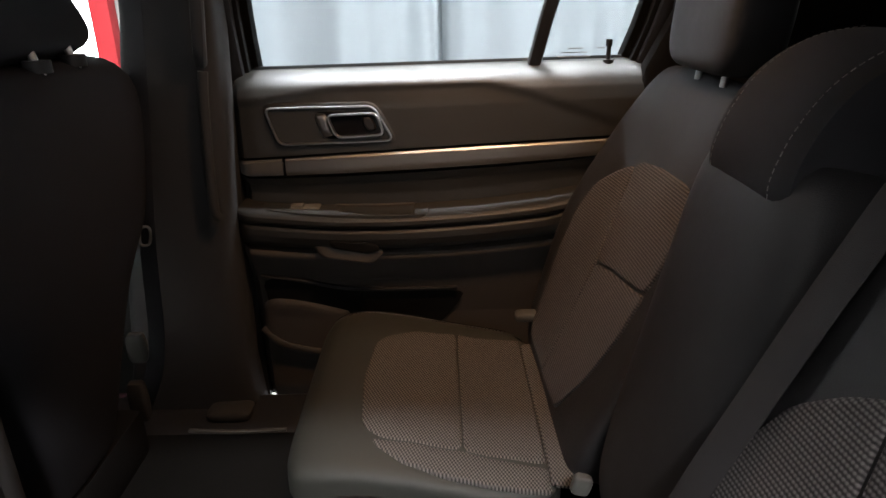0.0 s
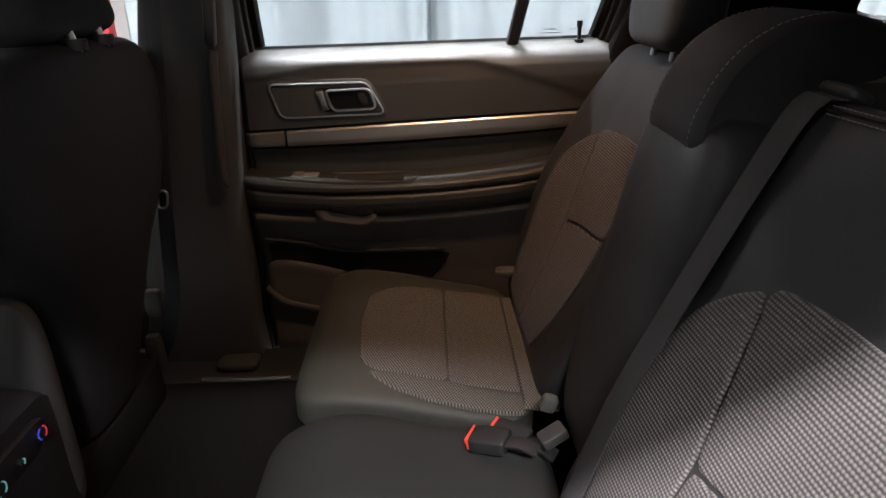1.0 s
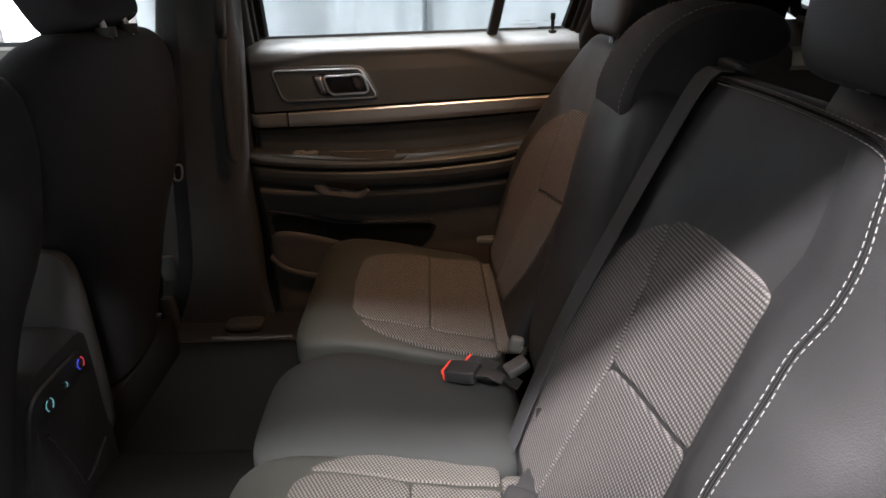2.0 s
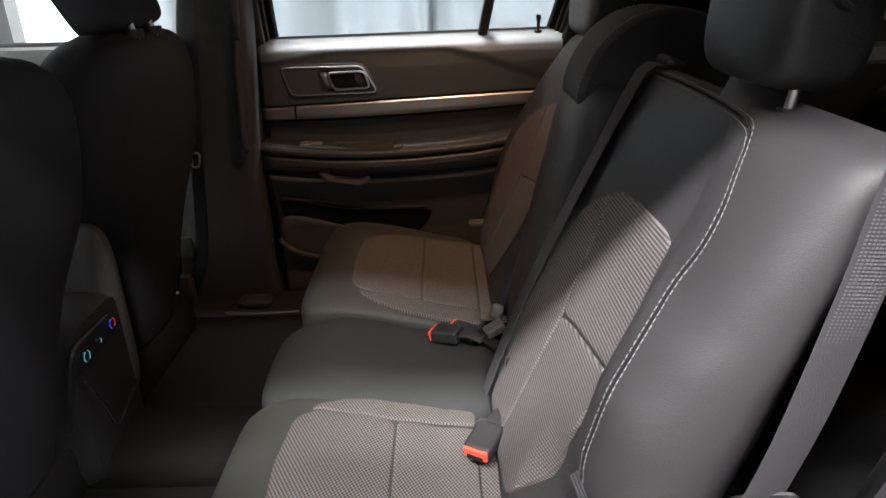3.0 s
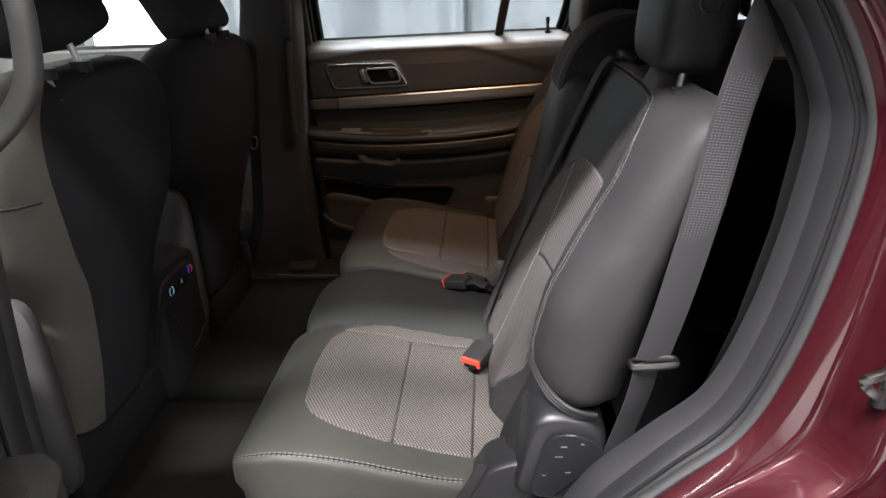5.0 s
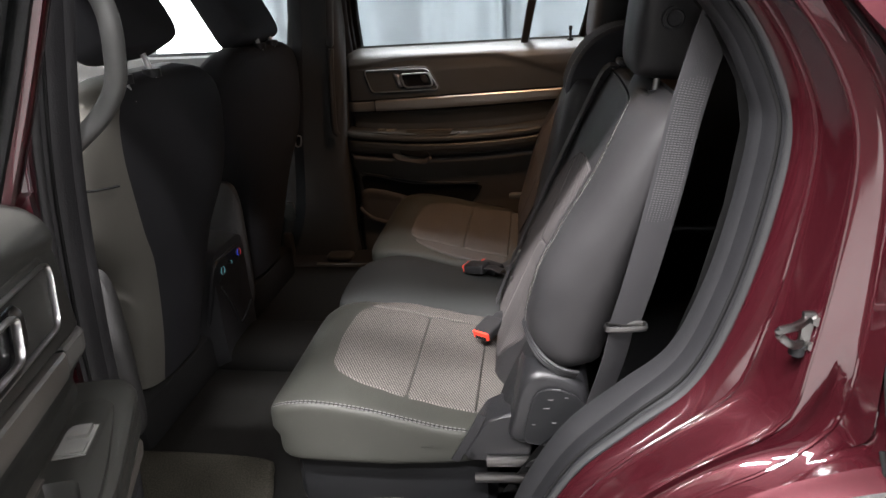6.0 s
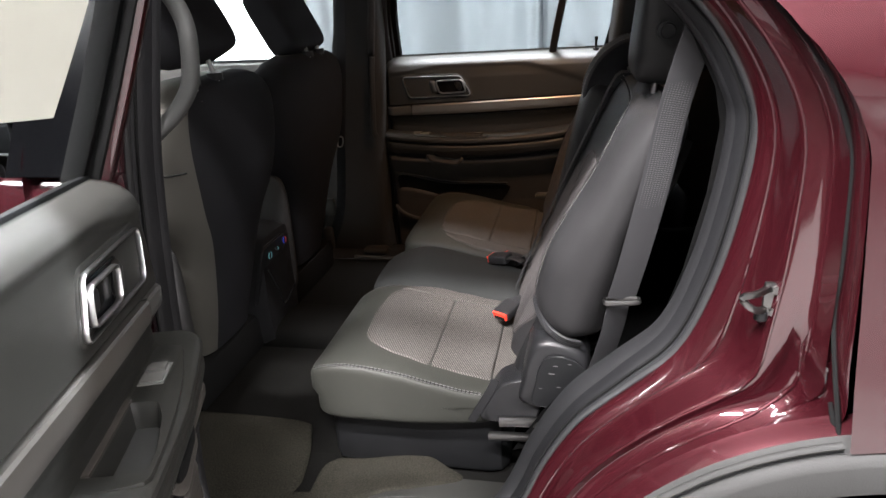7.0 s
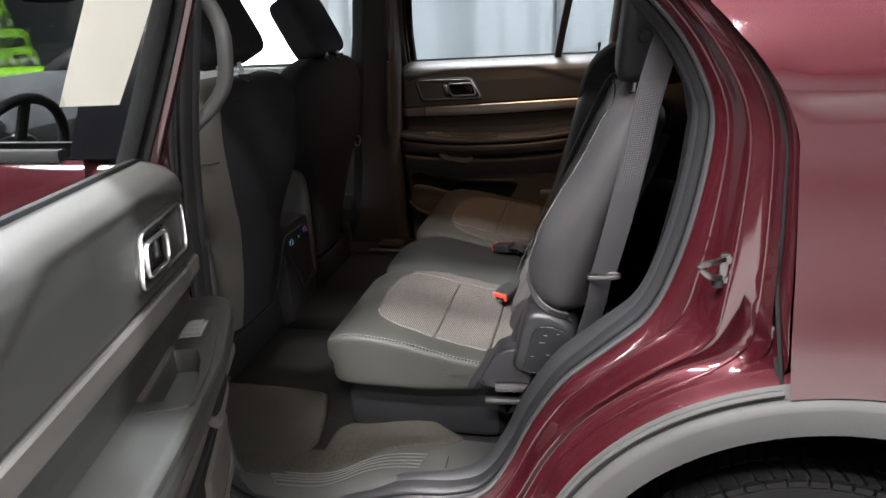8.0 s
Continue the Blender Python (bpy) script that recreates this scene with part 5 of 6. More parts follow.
for k in range(5):
    pts = [Vector((x, rib_y(x, k), sill_z(x, rib_y(x, k)) + 0.0014)) for x in [-0.212 + 0.008 * k + (0.348 - 0.010 * k) * i / 29 for i in range(30)]]
    part("sill_rib", sweep(spline(pts, 56), 0.0013, sides=6), SILLTRIM, body)
for x0, dx in ((-0.214, 0.030), (0.138, -0.006)):
    pts = [Vector((x0 + dx * j / 6, rib_y(x0, 4 * j / 6), sill_z(x0 + dx * j / 6, rib_y(x0, 4 * j / 6)) + 0.0012)) for j in range(7)]
    part("rib_frame", sweep(pts, 0.0010, sides=6), SILLTRIM, body)
part("sill_joint", sweep([Vector((x, y, sill_z(x, y) + 0.0004)) for x, y in ((0.184, -0.02), (0.186, -0.055), (0.19, -0.095), (0.192, -0.115))], 0.0012, sides=6), DEEP, body)
mat_o = rounded([(-0.37, -0.015), (-0.285, -0.044), (-0.15, -0.034), (-0.122, -0.018), (-0.120, 0.016), (-0.126, 0.080), (-0.118, 0.122), (-0.09, 0.136), (-0.026, 0.138), (0.10, 0.134), (0.155, 0.10), (0.20, 0.058), (0.125, 0.018), (0.036, -0.004), (-0.004, -0.034), (-0.072, -0.066), (-0.16, -0.078), (-0.245, -0.088), (-0.345, -0.072)], 96)
part("sill_carpet", panel(mat_o, lambda x, y, h: Vector((x, y, sill_z(x, y) + h)), 0.005, 0.008, 10), MATCLOTH, body, "worn grey carpet over the sill")
part("floor_carpet", panel(fillet([(-0.42, -0.018), (-0.42, 0.15), (-0.10, 0.15), (-0.10, -0.018)], 0.02, 60), lambda x, y, h: Vector((x, y, sill_z(x, y) + h * 0.5)), 0.005, 0.006), CARPET, body, "dark carpet behind the sill plate")
# pale mat ends where the light fades; the darker carpet beyond paints the shade
fm = thing("floor_mat", (-0.4, 0.3, FZ), "worn grey floor mat, shaped as the lit part of the cabin floor", "floor mat")
part("mat", panel(rounded([(-0.62, -0.02), (-0.62, 0.20), (-0.58, 0.25), (-0.24, 0.25), (-0.19, 0.20), (-0.16, 0.10), (-0.15, 0.0), (-0.20, -0.03), (-0.58, -0.03)]), lambda x, y, h: Vector((x, y, FZ + 0.010 + h)), 0.008, 0.01), MATCLOTH, fm)
fm = thing("floor_mat", (-0.4, 1.0, FZ), "dark grey carpet floor mat on the far side", "floor mat")
part("mat", panel(rounded([(-0.62, 0.85), (-0.62, 1.30), (-0.58, 1.32), (-0.18, 1.32), (-0.15, 1.28), (-0.15, 0.85), (-0.18, 0.82), (-0.58, 0.82)]), lambda x, y, h: Vector((x, y, FZ + 0.004 + h)), 0.008, 0.01), CARPET, fm)
part("tunnel", pillow((-0.5, 0.71, FZ + 0.02), (0, 1, 0), (0, 0, 1), (1, 0, 0), 0.10, 0.05, 1.0, 3, 20, 8, 24), CARPET, body)

# far sill, far B pillar and its belt
part("far_sill", loft([[Vector((x, y, z)) for x in (-1.6, -0.8, -0.3, 0.3)] for y, z in ((1.28, 0.378), (1.30, 0.395), (1.40, 0.412), (1.42, 0.40), (1.44, 0.36))], ring_closed=False), PLASTIC, body)
bp = []
for z, x0, x1, y in ((0.36, -0.62, -0.30, 1.37), (0.50, -0.58, -0.312, 1.37), (0.70, -0.555, -0.308, 1.375), (0.90, -0.53, -0.303, 1.375), (1.10, -0.49, -0.293, 1.37), (1.25, -0.455, -0.28, 1.35), (1.40, -0.43, -0.27, 1.32), (1.58, -0.41, -0.22, 1.26)):
    bp.append(oval_ring(((x0 + x1) / 2, y + 0.05, z), (1, 0, 0), (0, 1, 0), (x1 - x0) / 2, 0.06, 5, 28))
part("b_pillar", loft(bp), PILLAR, body, "dark grey far pillar trim")
bp = []
for z, x0, x1, y in ((0.36, -0.62, -0.36, -0.02), (0.50, -0.58, -0.365, -0.02), (0.70, -0.54, -0.36, -0.02), (0.90, -0.50, -0.352, -0.02), (1.12, -0.45, -0.345, -0.005), (1.25, -0.42, -0.325, 0.015), (1.40, -0.40, -0.29, 0.04), (1.58, -0.38, -0.23, 0.10)):
    bp.append(oval_ring(((x0 + x1) / 2, y - 0.065, z), (1, 0, 0), (0, 1, 0), (x1 - x0) / 2, 0.045, 5, 28))
part("b_pillar", loft(bp), PILLAR, body, "dark grey near pillar trim")
gh = spline([Vector(p) for p in ((-0.325, 0.010, 1.13), (-0.310, 0.040, 1.150), (-0.288, 0.060, 1.175), (-0.261, 0.068, 1.215), (-0.251, 0.070, 1.260), (-0.248, 0.070, 1.312), (-0.256, 0.066, 1.350), (-0.268, 0.055, 1.376), (-0.30, 0.03, 1.41))], 36)
part("grab_handle", sweep(gh, 0.014, 0.014, up=(0, 1, 0), power=3, sides=14), HANDLE, body, "light grey grab handle on the near pillar")
gh = spline([Vector(p) for p in ((-0.315, 1.35, 1.165), (-0.305, 1.325, 1.19), (-0.295, 1.31, 1.25), (-0.285, 1.30, 1.33), (-0.29, 1.31, 1.38))], 24)
part("grab_handle", sweep(gh, 0.012, 0.010, up=(0, 1, 0), power=3, sides=12), PILLAR, body, "dark grab handle on the far pillar")
part("pillar_moulding", sweep(spline([Vector(p) for p in ((-0.312, 1.345, 1.15), (-0.318, 1.345, 1.10), (-0.325, 1.345, 0.98), (-0.328, 1.345, 0.88), (-0.32, 1.35, 0.862))], 20), 0.010, 0.008, up=(0, 1, 0), sides=10), PILLAR, body, "rounded pillar moulding")
fb = thing("seat_belt", (-0.45, 1.29, 0.45), "front seat belt with bright latch plate on the far pillar", "seat belt", "seat belts")
part("webbing", strap([(-0.38, 1.30, 1.50), (-0.41, 1.295, 1.15), (-0.424, 1.245, 0.87), (-0.47, 1.29, 0.60), (-0.53, 1.32, 0.46)], (1, -0.5, 0), 0.045), WEBBING, fb)
part("latch_plate", sweep(spline([Vector((-0.424 + a, 1.236, 0.868 + b)) for a, b in ((-0.011, -0.015), (0.005, -0.015), (0.010, 0.015), (-0.006, 0.015))], 24, True), 0.0026, closed=True, up=(0, 1, 0), sides=8), CHROME, fb, "bright steel latch loop")
part("anchor_bracket", pillow((-0.515, 1.30, 0.60), (0, 1, 0), (1, 0, 0), (0, 0, 1), 0.012, 0.02, 0.035, 4, 4, 8, 20), SILLTRIM, fb)
part("kick_trim", pillow((-0.358, 1.345, 0.408), (1, 0, 0), (0, 1, 0), (0, 0, 1), 0.050, 0.032, 0.016, 5, 3, 8, 28), PILLAR, body, "dark kick trim at the pillar foot")
part("sill_bead", sweep(spline([Vector((x, y, 0.405)) for x, y in ((-0.43, 1.28), (-0.33, 1.272), (-0.22, 1.277))], 16), 0.005, sides=8), SILLTRIM, body)
part("belt_anchor", pillow((-0.535, 1.30, 0.47), (0, 1, 0), (1, 0, 0), (0, 0, 1), 0.015, 0.02, 0.05, 4, 4, 8, 20), PILLAR, fb)

# cabin behind the rear seat: far quarter trim, its window, load area
part("quarter_trim", loft([[Vector((x, y, z)) for x in (0.56, 0.8, 1.2, 1.7, 2.1)] for y, z in ((1.36, 0.38), (1.38, 0.70), (1.42, 0.98), (1.43, 1.03), (1.44, 1.075), (1.455, 1.16))], ring_closed=False), TRIM, body, "dark quarter trim of the load area")
part("quarter_ledge", loft([[Vector((x, y, z)) for x in (1.06, 1.2, 1.5, 1.7, 2.1)] for y, z in ((1.425, 1.040), (1.418, 1.052), (1.424, 1.085), (1.45, 1.10))], ring_closed=False), BEIGE, body, "pale trim ledge under the quarter window")
cp = [oval_ring(((x0 + x1) / 2, y, z), (1, 0, 0), (0, 1, 0), (x1 - x0) / 2, 0.04, 5, 28) for z, x0, x1, y in ((0.55, 0.50, 0.72, 1.46), (1.0, 0.52, 0.74, 1.47), (1.09, 0.53, 0.90, 1.47), (1.13, 0.535, 1.03, 1.46), (1.24, 0.575, 1.03, 1.42), (1.40, 0.57, 1.0, 1.345), (1.58, 0.50, 0.95, 1.25))]
part("c_pillar", loft(cp), DEEP, body, "black far rear pillar trim")
part("wheel_house", pillow((0.62, 1.40, 0.55), (1, 0, 0), (0, 1, 0), (0, 0, 1), 0.20, 0.06, 0.16, 3, 3, 10, 28), PLASTIC, body)
part("quarter_frame", sweep(spline([Vector(p) for p in ((1.08, 1.45, 1.175), (1.25, 1.455, 1.165), (1.75, 1.455, 1.165), (1.80, 1.42, 1.22), (1.70, 1.33, 1.42), (1.3, 1.31, 1.46), (1.08, 1.33, 1.42), (1.04, 1.41, 1.23))], 60, True), 0.018, closed=True, up=(0, 1, 0), sides=8), PLASTIC, body, "black quarter window frame")
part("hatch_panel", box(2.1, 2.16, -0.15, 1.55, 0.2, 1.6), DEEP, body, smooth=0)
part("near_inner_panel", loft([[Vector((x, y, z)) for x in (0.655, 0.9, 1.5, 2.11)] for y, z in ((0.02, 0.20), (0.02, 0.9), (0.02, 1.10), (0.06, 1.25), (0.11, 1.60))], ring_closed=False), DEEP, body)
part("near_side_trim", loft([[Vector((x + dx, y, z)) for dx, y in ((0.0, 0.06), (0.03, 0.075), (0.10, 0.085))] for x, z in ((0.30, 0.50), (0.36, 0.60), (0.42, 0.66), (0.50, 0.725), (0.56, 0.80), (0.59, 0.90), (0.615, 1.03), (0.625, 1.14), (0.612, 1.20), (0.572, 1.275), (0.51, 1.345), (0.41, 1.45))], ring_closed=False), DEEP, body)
part("upper_ledge", loft([[Vector((x, y, z)) for x in (1.06, 1.2, 1.5, 1.7, 2.1)] for y, z in ((1.442, 1.150), (1.432, 1.156), (1.434, 1.170), (1.452, 1.174))], ring_closed=False), BEIGE, body, "pale trim strip along the quarter window")
third = thing("third_row_seat", (1.30, 1.0, 0.52), "dark third-row seat in the unlit load area", "car seat")
part("backrest", pillow((1.27, 1.02, 0.80), (0, 1, 0), (0.97, 0, -0.25), (0.25, 0, 0.97), 0.24, 0.06, 0.24, 6, 6, 16, 44), SEATCLOTH, third, "dark cloth backrest")
part("cushion", pillow((1.10, 1.02, 0.585), (0, 1, 0), (0, 0, 1), (1, 0, 0), 0.24, 0.064, 0.17, 6, 6, 14, 40), SEATCLOTH, third)
part("headrest", pillow((1.36, 1.02, 1.07), (0, 1, 0), (1, 0, -0.2), (0.2, 0, 1), 0.11, 0.04, 0.06, 5, 5, 12, 32), SEATCLOTH, third)
tb = thing("seat_belt", (1.07, 0.955, 0.84), "black third-row seat belt with an amber tongue", "seat belt", "seat belts")
part("webbing", strap([(1.42, 1.30, 1.36), (1.28, 1.10, 1.22), (1.16, 0.97, 1.05), (1.10, 0.956, 0.93), (1.072, 0.955, 0.865)], (0.9, 0.3, 0.3), 0.042), WEBBING, tb)
part("tongue", box(1.060, 1.084, 0.950, 0.956, 0.845, 0.875, 0.002), mat("amber_plastic", (0.55, 0.36, 0.14), 0.45), tb, "amber plastic tongue")

# roof, rails, windscreen, A pillars
part("roof", loft([[Vector((x, y, z - 0.03 * abs(x - 0.3) ** 2 * 0.4)) for x in (-1.05, -0.5, 0.3, 1.2, 2.0)] for y, z in ((0.02, 1.575), (0.08, 1.615), (0.30, 1.645), (0.71, 1.655), (1.12, 1.645), (1.34, 1.615), (1.40, 1.575))], ring_closed=False), HEADLINER, body, "grey headliner")
part("roof_skin", loft([[Vector((x, y, z - 0.03 * abs(x - 0.3) ** 2 * 0.4)) for x in (-1.1, -0.5, 0.3, 1.2, 2.1)] for y, z in ((-0.06, 1.60), (0.04, 1.66), (0.30, 1.69), (0.71, 1.70), (1.12, 1.69), (1.38, 1.66), (1.48, 1.60))], ring_closed=False), PAINT, body, "maroon painted roof")
part("far_rail", sweep([Vector((x, 1.345, z)) for x, z in ((-1.2, 1.50), (-0.6, 1.575), (0.3, 1.585), (1.2, 1.56), (2.1, 1.50))], 0.045, 0.04, sides=12), PILLAR, body)
part("near_rail", sweep([Vector((x, 0.03, z)) for x, z in ((-1.2, 1.50), (-0.6, 1.585), (0.3, 1.61), (0.7, 1.59), (1.4, 1.56), (2.1, 1.50))], 0.045, 0.035, sides=12), PILLAR, body)
for y0, y1 in ((-0.05, 0.12), (1.47, 1.33)):
    part("a_pillar", sweep([Vector(p) for p in ((-1.95, y0, 1.14), (-1.6, (y0 + y1) / 2, 1.27), (-1.15, y1, 1.53))], 0.04, sides=12), PLASTIC, body)
ws = bmesh.new()
ws.faces.new([ws.verts.new(p) for p in ((-1.95, 0.0, 1.14), (-1.95, 1.44, 1.14), (-1.13, 1.33, 1.55), (-1.13, 0.12, 1.55))])
bmesh.ops.solidify(ws, geom=ws.faces[:], thickness=0.004)
g = part("windscreen", ws, GLASS, body, "clear windscreen", smooth=0)
g.visible_shadow = False
part("bonnet", loft([[Vector((x, y, z)) for x, z in ((-1.98, 1.14), (-2.3, 1.11), (-2.8, 1.02), (-3.1, 0.75), (-3.15, 0.3))] for y in (-0.15, 0.3, 0.71, 1.12, 1.57)], ring_closed=False), PAINT, body, "maroon painted bonnet")
part("firewall", box(-1.80, -1.74, 0.0, 1.44, 0.3, 1.0), DEEP, body, smooth=0)
lens = thing("dome_lamp", (0.2, 1.02, 1.64), "small lit amber dome lamp under the headliner", "dome lamp")
part("lens", box(0.13, 0.27, 0.97, 1.07, 1.638, 1.66, 0.004), DOME, lens)

# ---- front doors ----
def front_door(y_out, y_in, sign, label):
    door = thing("front_door", (-1.0, y_out, 0.3), label, "car door", "front doors")
    rows = [[Vector((x, y_out + sign * d, z)) for x in (-1.62, -1.3, -0.9, -0.6, -0.34)] for d, z in ((0.02, 0.28), (0.0, 0.45), (-0.004, 0.85), (0.002, 1.02), (0.02, 1.09), (0.035, 1.118))]
    part("outer_skin", loft(rows, ring_closed=False), PAINT, door, "maroon painted outer skin", smooth=60)
    rows = [[Vector((x, y_in + sign * d, z)) for x in (-1.62, -1.3, -0.9, -0.6, -0.48)] for d, z in ((0.0, 0.40), (0.03, 0.70), (0.05, 0.80), (0.05, 0.84), (0.01, 0.855), (0.0, 0.95), (-0.005, 1.05), (-0.03, 1.125), (-0.07, 1.13))]
    part("inner_trim", loft(rows, ring_closed=False), TRIM_SOFT, door, "dark vinyl inner trim")
    wy = y_out + sign * 0.05
    fr = [Vector(p) for p in ((-1.58, wy, 1.13), (-1.35, wy + sign * 0.04, 1.30), (-1.05, wy + sign * 0.10, 1.48), (-0.80, wy + sign * 0.13, 1.555), (-0.50, wy + sign * 0.14, 1.57), (-0.35, wy + sign * 0.12, 1.50), (-0.375, wy + sign * 0.06, 1.30), (-0.395, wy, 1.13))]
    part("window_frame", sweep(spline(fr, 50), 0.022, 0.018, up=(0, 1, 0), power=4), GLOSSBLACK, door, "black window frame")
    ap = [[Vector((x, wy - sign * 0.045 + sign * d, z)) for x in (x0, x0 + 0.02, x1 - 0.02, x1)] for z, x0, x1, d in ((1.125, -0.418, -0.295, 0.01), (1.25, -0.385, -0.275, 0.045), (1.38, -0.345, -0.25, 0.09), (1.52, -0.30, -0.22, 0.13))]
    bm = loft(ap, ring_closed=False)
    bmesh.ops.solidify(bm, geom=bm.faces[:], thickness=0.004)
    part("pillar_applique", bm, GLOSSBLACK, door, "gloss black pillar applique")
    bm = bmesh.new()
    bm.faces.new([bm.verts.new(p) for p in fr])
    bmesh.ops.triangulate(bm, faces=bm.faces[:])
    bmesh.ops.solidify(bm, geom=bm.faces[:], thickness=0.003)
    g = part("window_pane", bm, GLASS, door, "clear window glass", smooth=0)
    g.visible_shadow = False
    part("belt_moulding", sweep([Vector((x, wy - sign * 0.012, 1.125)) for x in (-1.6, -1.0, -0.45)], 0.012, 0.012, power=4), PLASTIC, door, "black belt moulding")
    part("mirror", pillow((-1.50, y_out - sign * 0.13, 1.16), (0, 1, 0), (0, 0, 1), (1, 0, 0), 0.10, 0.075, 0.06, 3, 3, 10, 28), PAINT, door, "maroon wing mirror")


front_door(1.62, 1.44, -1, "closed far front car door with dark trim")
front_door(-0.22, -0.02, 1, "closed maroon near front car door")

# ---- front seats ----
def front_seat(c, label, g, head, posts):
    seat = thing("front_seat", (-0.6, c, FZ), label, "car seat", "front seats")
    secs = [(0.50, 0.13, -0.62, -0.50), (0.60, 0.14, -0.615, -0.47), (0.72, 0.165, -0.605, -0.44), (0.82, 0.20, -0.595, -0.415), (0.91, 0.265, -0.585, -0.40), (1.02, 0.300, -0.57, -0.395), (1.09, 0.302, -0.555, -0.397), (1.14, 0.280, -0.545, -0.405), (1.18, 0.215, -0.525, -0.42), (1.197, 0.14, -0.50, -0.445)]
    pts = spline([(z, h * g, a) for z, h, a, b in secs], 30)
    qts = spline([(z, b, 0) for z, h, a, b in secs], 30)
    rings = [oval_ring(((p.z + q.y) / 2, c, p.x), (0, 1, 0), (1, 0, 0), p.y, (q.y - p.z) / 2, 3.1, 48) for p, q in zip(pts, qts)]
    bm = loft(rings)
    bm.faces.ensure_lookup_table()
    # near seat: lit door side painted pale, cabin side black; far seat all black
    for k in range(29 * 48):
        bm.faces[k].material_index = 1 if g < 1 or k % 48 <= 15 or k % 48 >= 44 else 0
    part("backrest", bm, [SEATBACK, MAPBACK], seat, "black backrest, with the near seat's lit door side painted pale")
    if g == 1.0:
        part("side_seam", sweep(spline([Vector((x, c - y * g, z)) for x, y, z in ((-0.555, 0.294, 1.035), (-0.48, 0.3025, 1.03), (-0.42, 0.291, 1.025), (-0.400, 0.262, 1.022), (-0.3945, 0.24, 1.02))], 16), 0.0022), DEEP, seat)
    part("side_shield", pillow((-0.53, c - 0.245, 0.66), (1, 0, 0), (0, 0, 1), (0, 1, 0), 0.075, 0.20, 0.03, 5, 3, 8, 28), PILLAR, seat, "dark grey plastic side shield")
    part("cushion", pillow((-0.80, c, 0.56), (0, 1, 0), (0, 0, 1), (1, 0, 0), 0.26, 0.08, 0.27, 5, 5, 12, 40), SEATBACK, seat)
    part("base", box(-1.0, -0.5, c - 0.2, c + 0.2, FZ + 0.001, 0.49, 0.02), DEEP, seat)
    for py in posts:
        post(seat, -0.405, py, 1.15, head[2] - 0.06, 0.006, -0.30)
        part("post_collar", sweep([Vector((-0.418, py, z)) for z in (1.185, 1.197, 1.202)], 0.018, sides=16), PLASTIC, seat)
    headrest(seat, head[0], head[1], head[2], 0.052, 0.135, 0.110, -0.52, MAPBACK)
    return seat


front_seat(0.455, "charcoal leatherette near front car seat seen from behind", 1.0, (-0.470, 0.400, 1.332), (0.335, 0.436))
front_seat(1.048, "charcoal leatherette far front car seat seen from behind", 0.98, (-0.500, 1.060, 1.292), (1.010, 1.105))

# ---- console, dashboard, steering wheel ----
con = thing("centre_console", (-0.65, 0.71, FZ), "black centre console with lit rear air controls", "console")
part("console_body", pillow((-0.70, 0.70, 0.55), (0, 1, 0), (0, 0, 1), (1, 0, 0), 0.105, 0.18, 0.25, 6, 12, 10, 36), PLASTIC, con)
part("control_panel", pillow((-0.480, 0.675, 0.60), (0, 1, 0), (0.25, 0, 1), (1, 0, -0.25), 0.085, 0.10, 0.012, 6, 3, 8, 32), PLASTIC, con, "black control panel")
for y, z, mats in ((0.622, 0.670, (KNOB_TEAL, KNOB_TEAL)), (0.672, 0.672, (KNOB_TEAL, PLASTIC)), (0.726, 0.680, (KNOB_RED, KNOB_BLUE))):
    r = 0.010 if y != 0.672 else 0.005
    kn = part("knob", sweep([Vector((x, y, z)) for x in (-0.466, -0.447, -0.445)], r * 0.8, up=(0, 0, 1), sides=20), PLASTIC, con, "black round knob")
    for k, mm in enumerate(mats):
        arc = [Vector((-0.4445, y + r * math.cos(a), z + r * math.sin(a))) for a in [radians(-60 + 170 * k + 14 * j) for j in range(10)]]
        part("lit_mark", sweep(arc, 0.0011, up=(1, 0, 0), sides=6), mm, kn)
part("lower_trim", sweep(spline([Vector(p) for p in ((-0.436, 0.585, 0.64), (-0.420, 0.60, 0.57), (-0.418, 0.62, 0.52), (-0.42, 0.70, 0.545))], 20), 0.003, sides=8), DEEP, con)
dash = thing("dashboard", (-1.5, 0.71, 0.7), "black dashboard with air vents under the windscreen", "dashboard")
rows = [[Vector((x, y, z)) for x, z in ((-1.95, 1.15), (-1.70, 1.155), (-1.45, 1.10), (-1.33, 1.03), (-1.30, 0.93), (-1.34, 0.75), (-1.45, 0.60))] for y in (0.0, 0.2, 0.45, 0.71, 1.0, 1.25, 1.44)]
part("dash_top", loft(rows, ring_closed=False), DASH, dash)
for k in range(6):
    part("vent_slat", box(-1.335, -1.318, 0.10, 0.24, 0.90 + 0.015 * k, 0.907 + 0.015 * k), SILLTRIM, dash, smooth=0)
    part("vent_slat", box(-1.345, -1.328, 0.62, 0.80, 0.92 + 0.014 * k, 0.927 + 0.014 * k), SILLTRIM, dash, smooth=0)
part("cluster_hood", pillow((-1.42, 0.42, 1.045), (0, 1, 0), (0, 0, 1), (1, 0, 0), 0.18, 0.05, 0.10, 3, 3, 8, 28), PLASTIC, dash)
sw = thing("steering_wheel", (-1.20, 0.42, 0.9), "black leather steering wheel before the dashboard", "steering wheel")
tilt = Matrix.Translation((-1.18, 0.42, 0.985)) @ Matrix.Rotation(radians(-65), 4, "Y")
ring = [tilt @ Vector((0.185 * math.cos(a), 0.185 * math.sin(a), 0)) for a in [2 * math.pi * k / 48 for k in range(48)]]
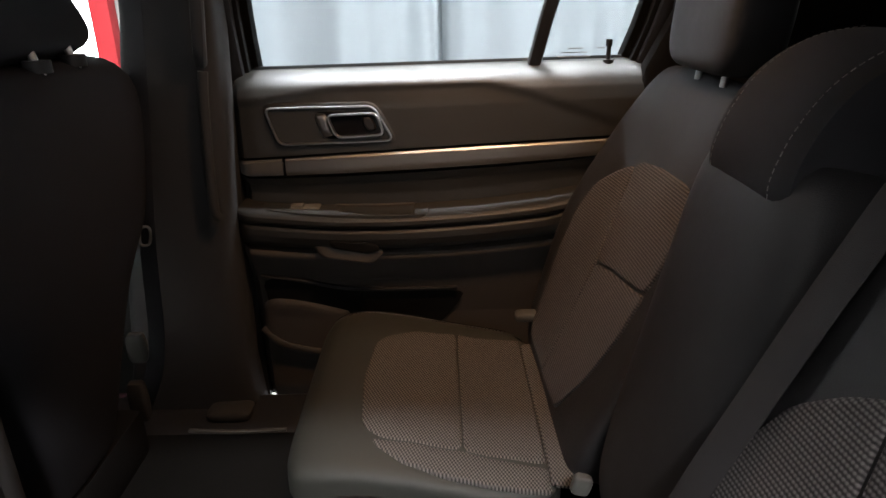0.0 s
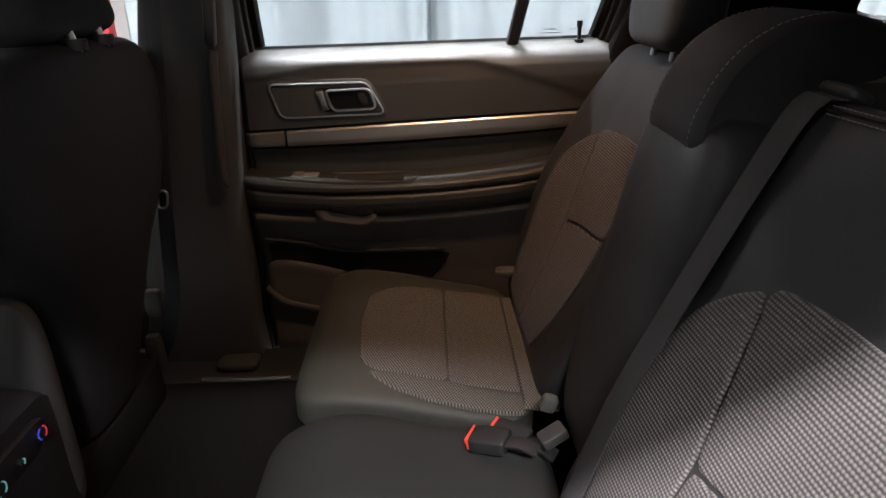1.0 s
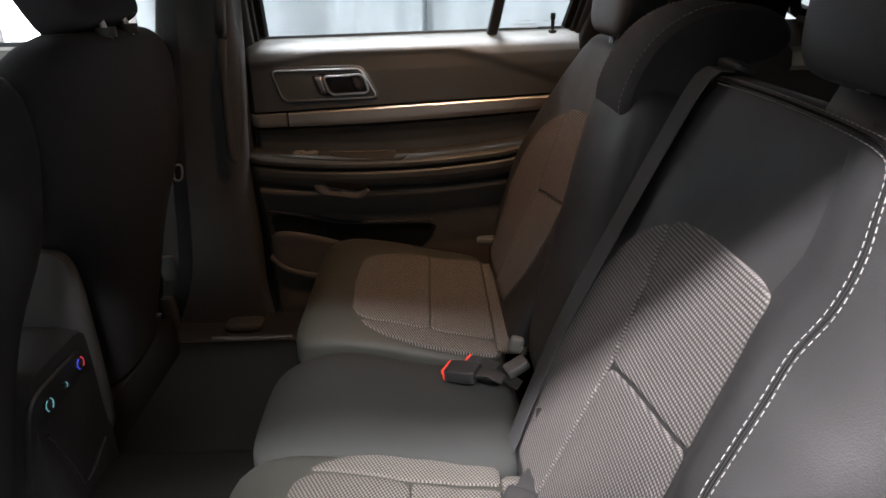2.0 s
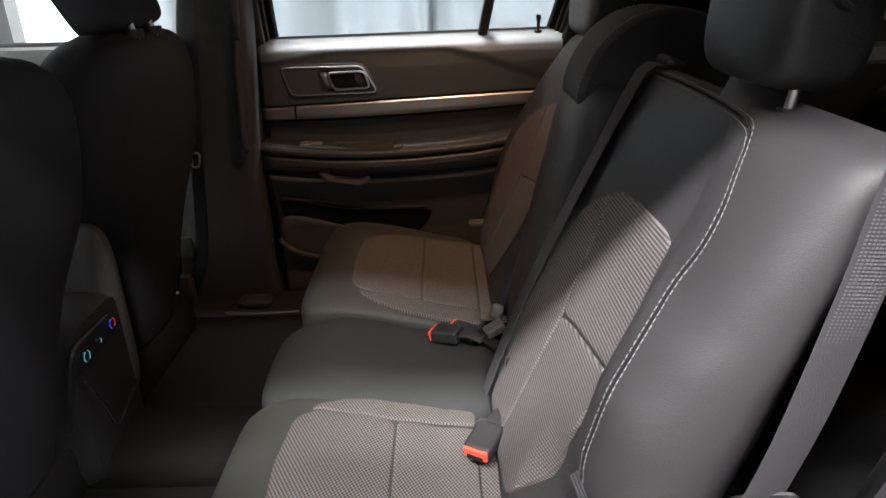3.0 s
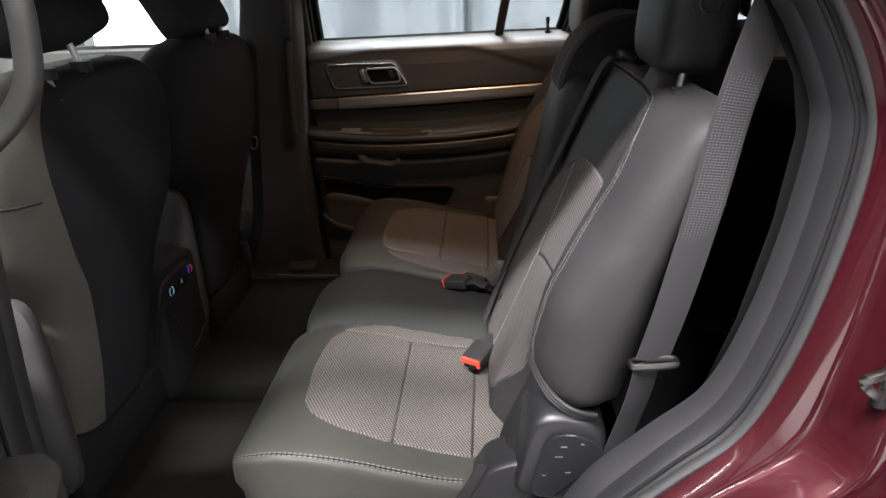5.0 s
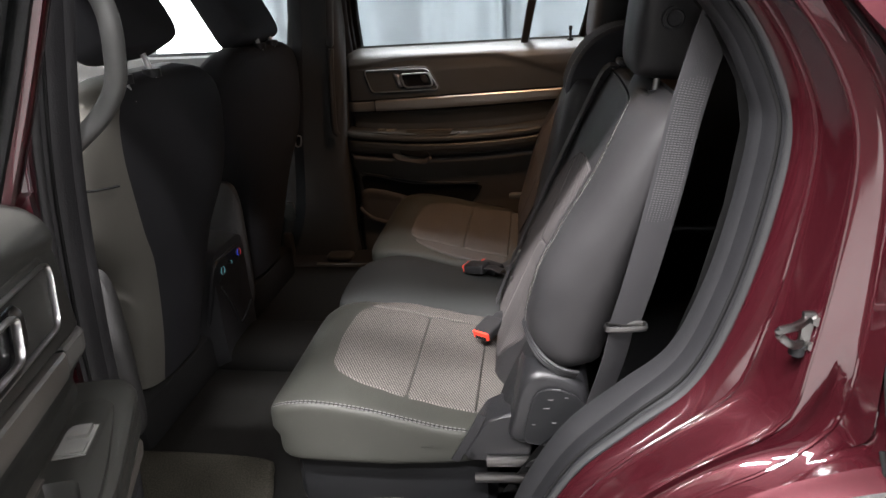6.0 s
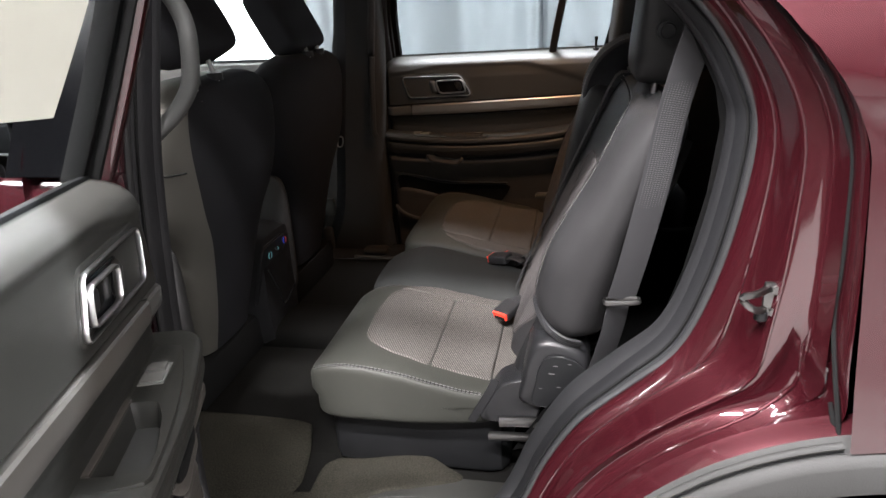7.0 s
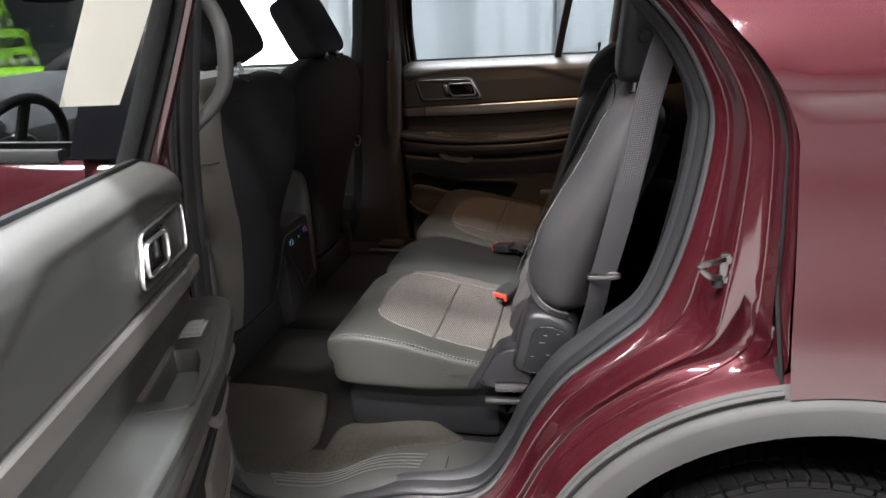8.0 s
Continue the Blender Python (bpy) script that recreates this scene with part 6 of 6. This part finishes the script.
part("rim", sweep(ring, 0.016, closed=True, up=tilt.to_3x3() @ Vector((0, 0, 1)), sides=12), PLASTIC, sw)
bm = pillow((0, 0, 0), (1, 0, 0), (0, 1, 0), (0, 0, 1), 0.07, 0.075, 0.03, 3, 3, 8, 24)
bmesh.ops.transform(bm, matrix=tilt, verts=bm.verts[:])
part("hub", bm, PLASTIC, sw)
for a in (0, 140, 220):
    bm = sweep([tilt @ Vector((r * math.cos(radians(a)), r * math.sin(radians(a)), -0.008)) for r in (0.05, 0.12, 0.182)], 0.018, 0.008, up=tilt.to_3x3() @ Vector((0, 0, 1)), power=4)
    part("spoke", bm, PLASTIC, sw)
part("column", sweep([Vector((-1.2, 0.42, 1.02)), Vector((-1.42, 0.42, 0.94))], 0.045), PLASTIC, sw)
part("mirror", pillow((-1.20, 0.71, 1.44), (0, 1, 0), (0, 0, 1), (1, 0, 0), 0.12, 0.035, 0.02, 4, 3, 8, 28), PLASTIC, body, "black rear-view mirror")

# ---- lime truck beyond the windscreen ----
TX, TY = -9.48, 8.50
tk = thing("utility_truck", (TX, TY, GROUND), "lime green utility truck with grey drums on its roof", "truck")
RT, FT, UPW = Vector((0.71, 0.70, 0)), Vector((0.70, -0.71, 0)), Vector((0, 0, 1))
at = lambda r, f, z: Vector((TX, TY, z)) + RT * r + FT * f
part("lower_body", pillow(at(0, -0.5, 0.60), RT, FT, UPW, 0.66, 0.75, 0.38, 9, 8, 10, 40), LIME, tk, "lime green painted body")
part("cab", pillow(at(0, -0.7, 1.08), RT, FT, UPW, 0.60, 0.62, 0.24, 8, 5, 10, 40), LIME, tk)
part("windscreen", pillow(at(0, -0.12, 1.085), RT, UPW, FT, 0.50, 0.085, 0.055, 6, 6, 8, 28), PLASTIC, tk, "dark windscreen")
part("bonnet", pillow(at(0, 0.10, 0.88), RT, FT, UPW, 0.58, 0.22, 0.12, 6, 5, 10, 36), LIME, tk)
for r in (-0.36, 0.36):
    part("headlight", pillow(at(r, 0.30, 0.86), RT, UPW, FT, 0.10, 0.035, 0.03, 5, 4, 8, 20), PLASTIC, tk, "dark headlight")
part("grille", pillow(at(0.46, 0.285, 0.74), RT, UPW, FT, 0.08, 0.04, 0.03, 6, 4, 8, 20), PLASTIC, tk, "dark grille")
for k in range(5):
    c = at(-0.30 + 0.16 * k, -0.45, 1.40)
    drum = part("roof_drum", sweep([c + FT * a for a in (-0.14, -0.13, 0.13, 0.14)], 0.072, sides=20), TRUCKGREY, tk, "grey drum on the roof")
    part("drum_hoop", sweep([c + FT * 0.142 + (RT * math.cos(a) + UPW * math.sin(a)) * 0.058 for a in [j * math.pi / 8 for j in range(16)]], 0.008, closed=True, up=FT, sides=6), PLASTIC, drum)
part("roof_rack", box(TX - 0.02, TX + 0.02, TY - 0.02, TY + 0.02, 1.30, 1.335), PLASTIC, tk)
for r in (-0.55, 0.55):
    part("wheel", sweep([at(r + 0.07 * a, -0.1, 0.23) for a in (-1, -0.7, 0.7, 1)], 0.32, sides=28), RUBBER, tk)
part("bumper", pillow(at(0, 0.27, 0.52), RT, UPW, FT, 0.6, 0.09, 0.06, 6, 4, 8, 24), PLASTIC, tk)
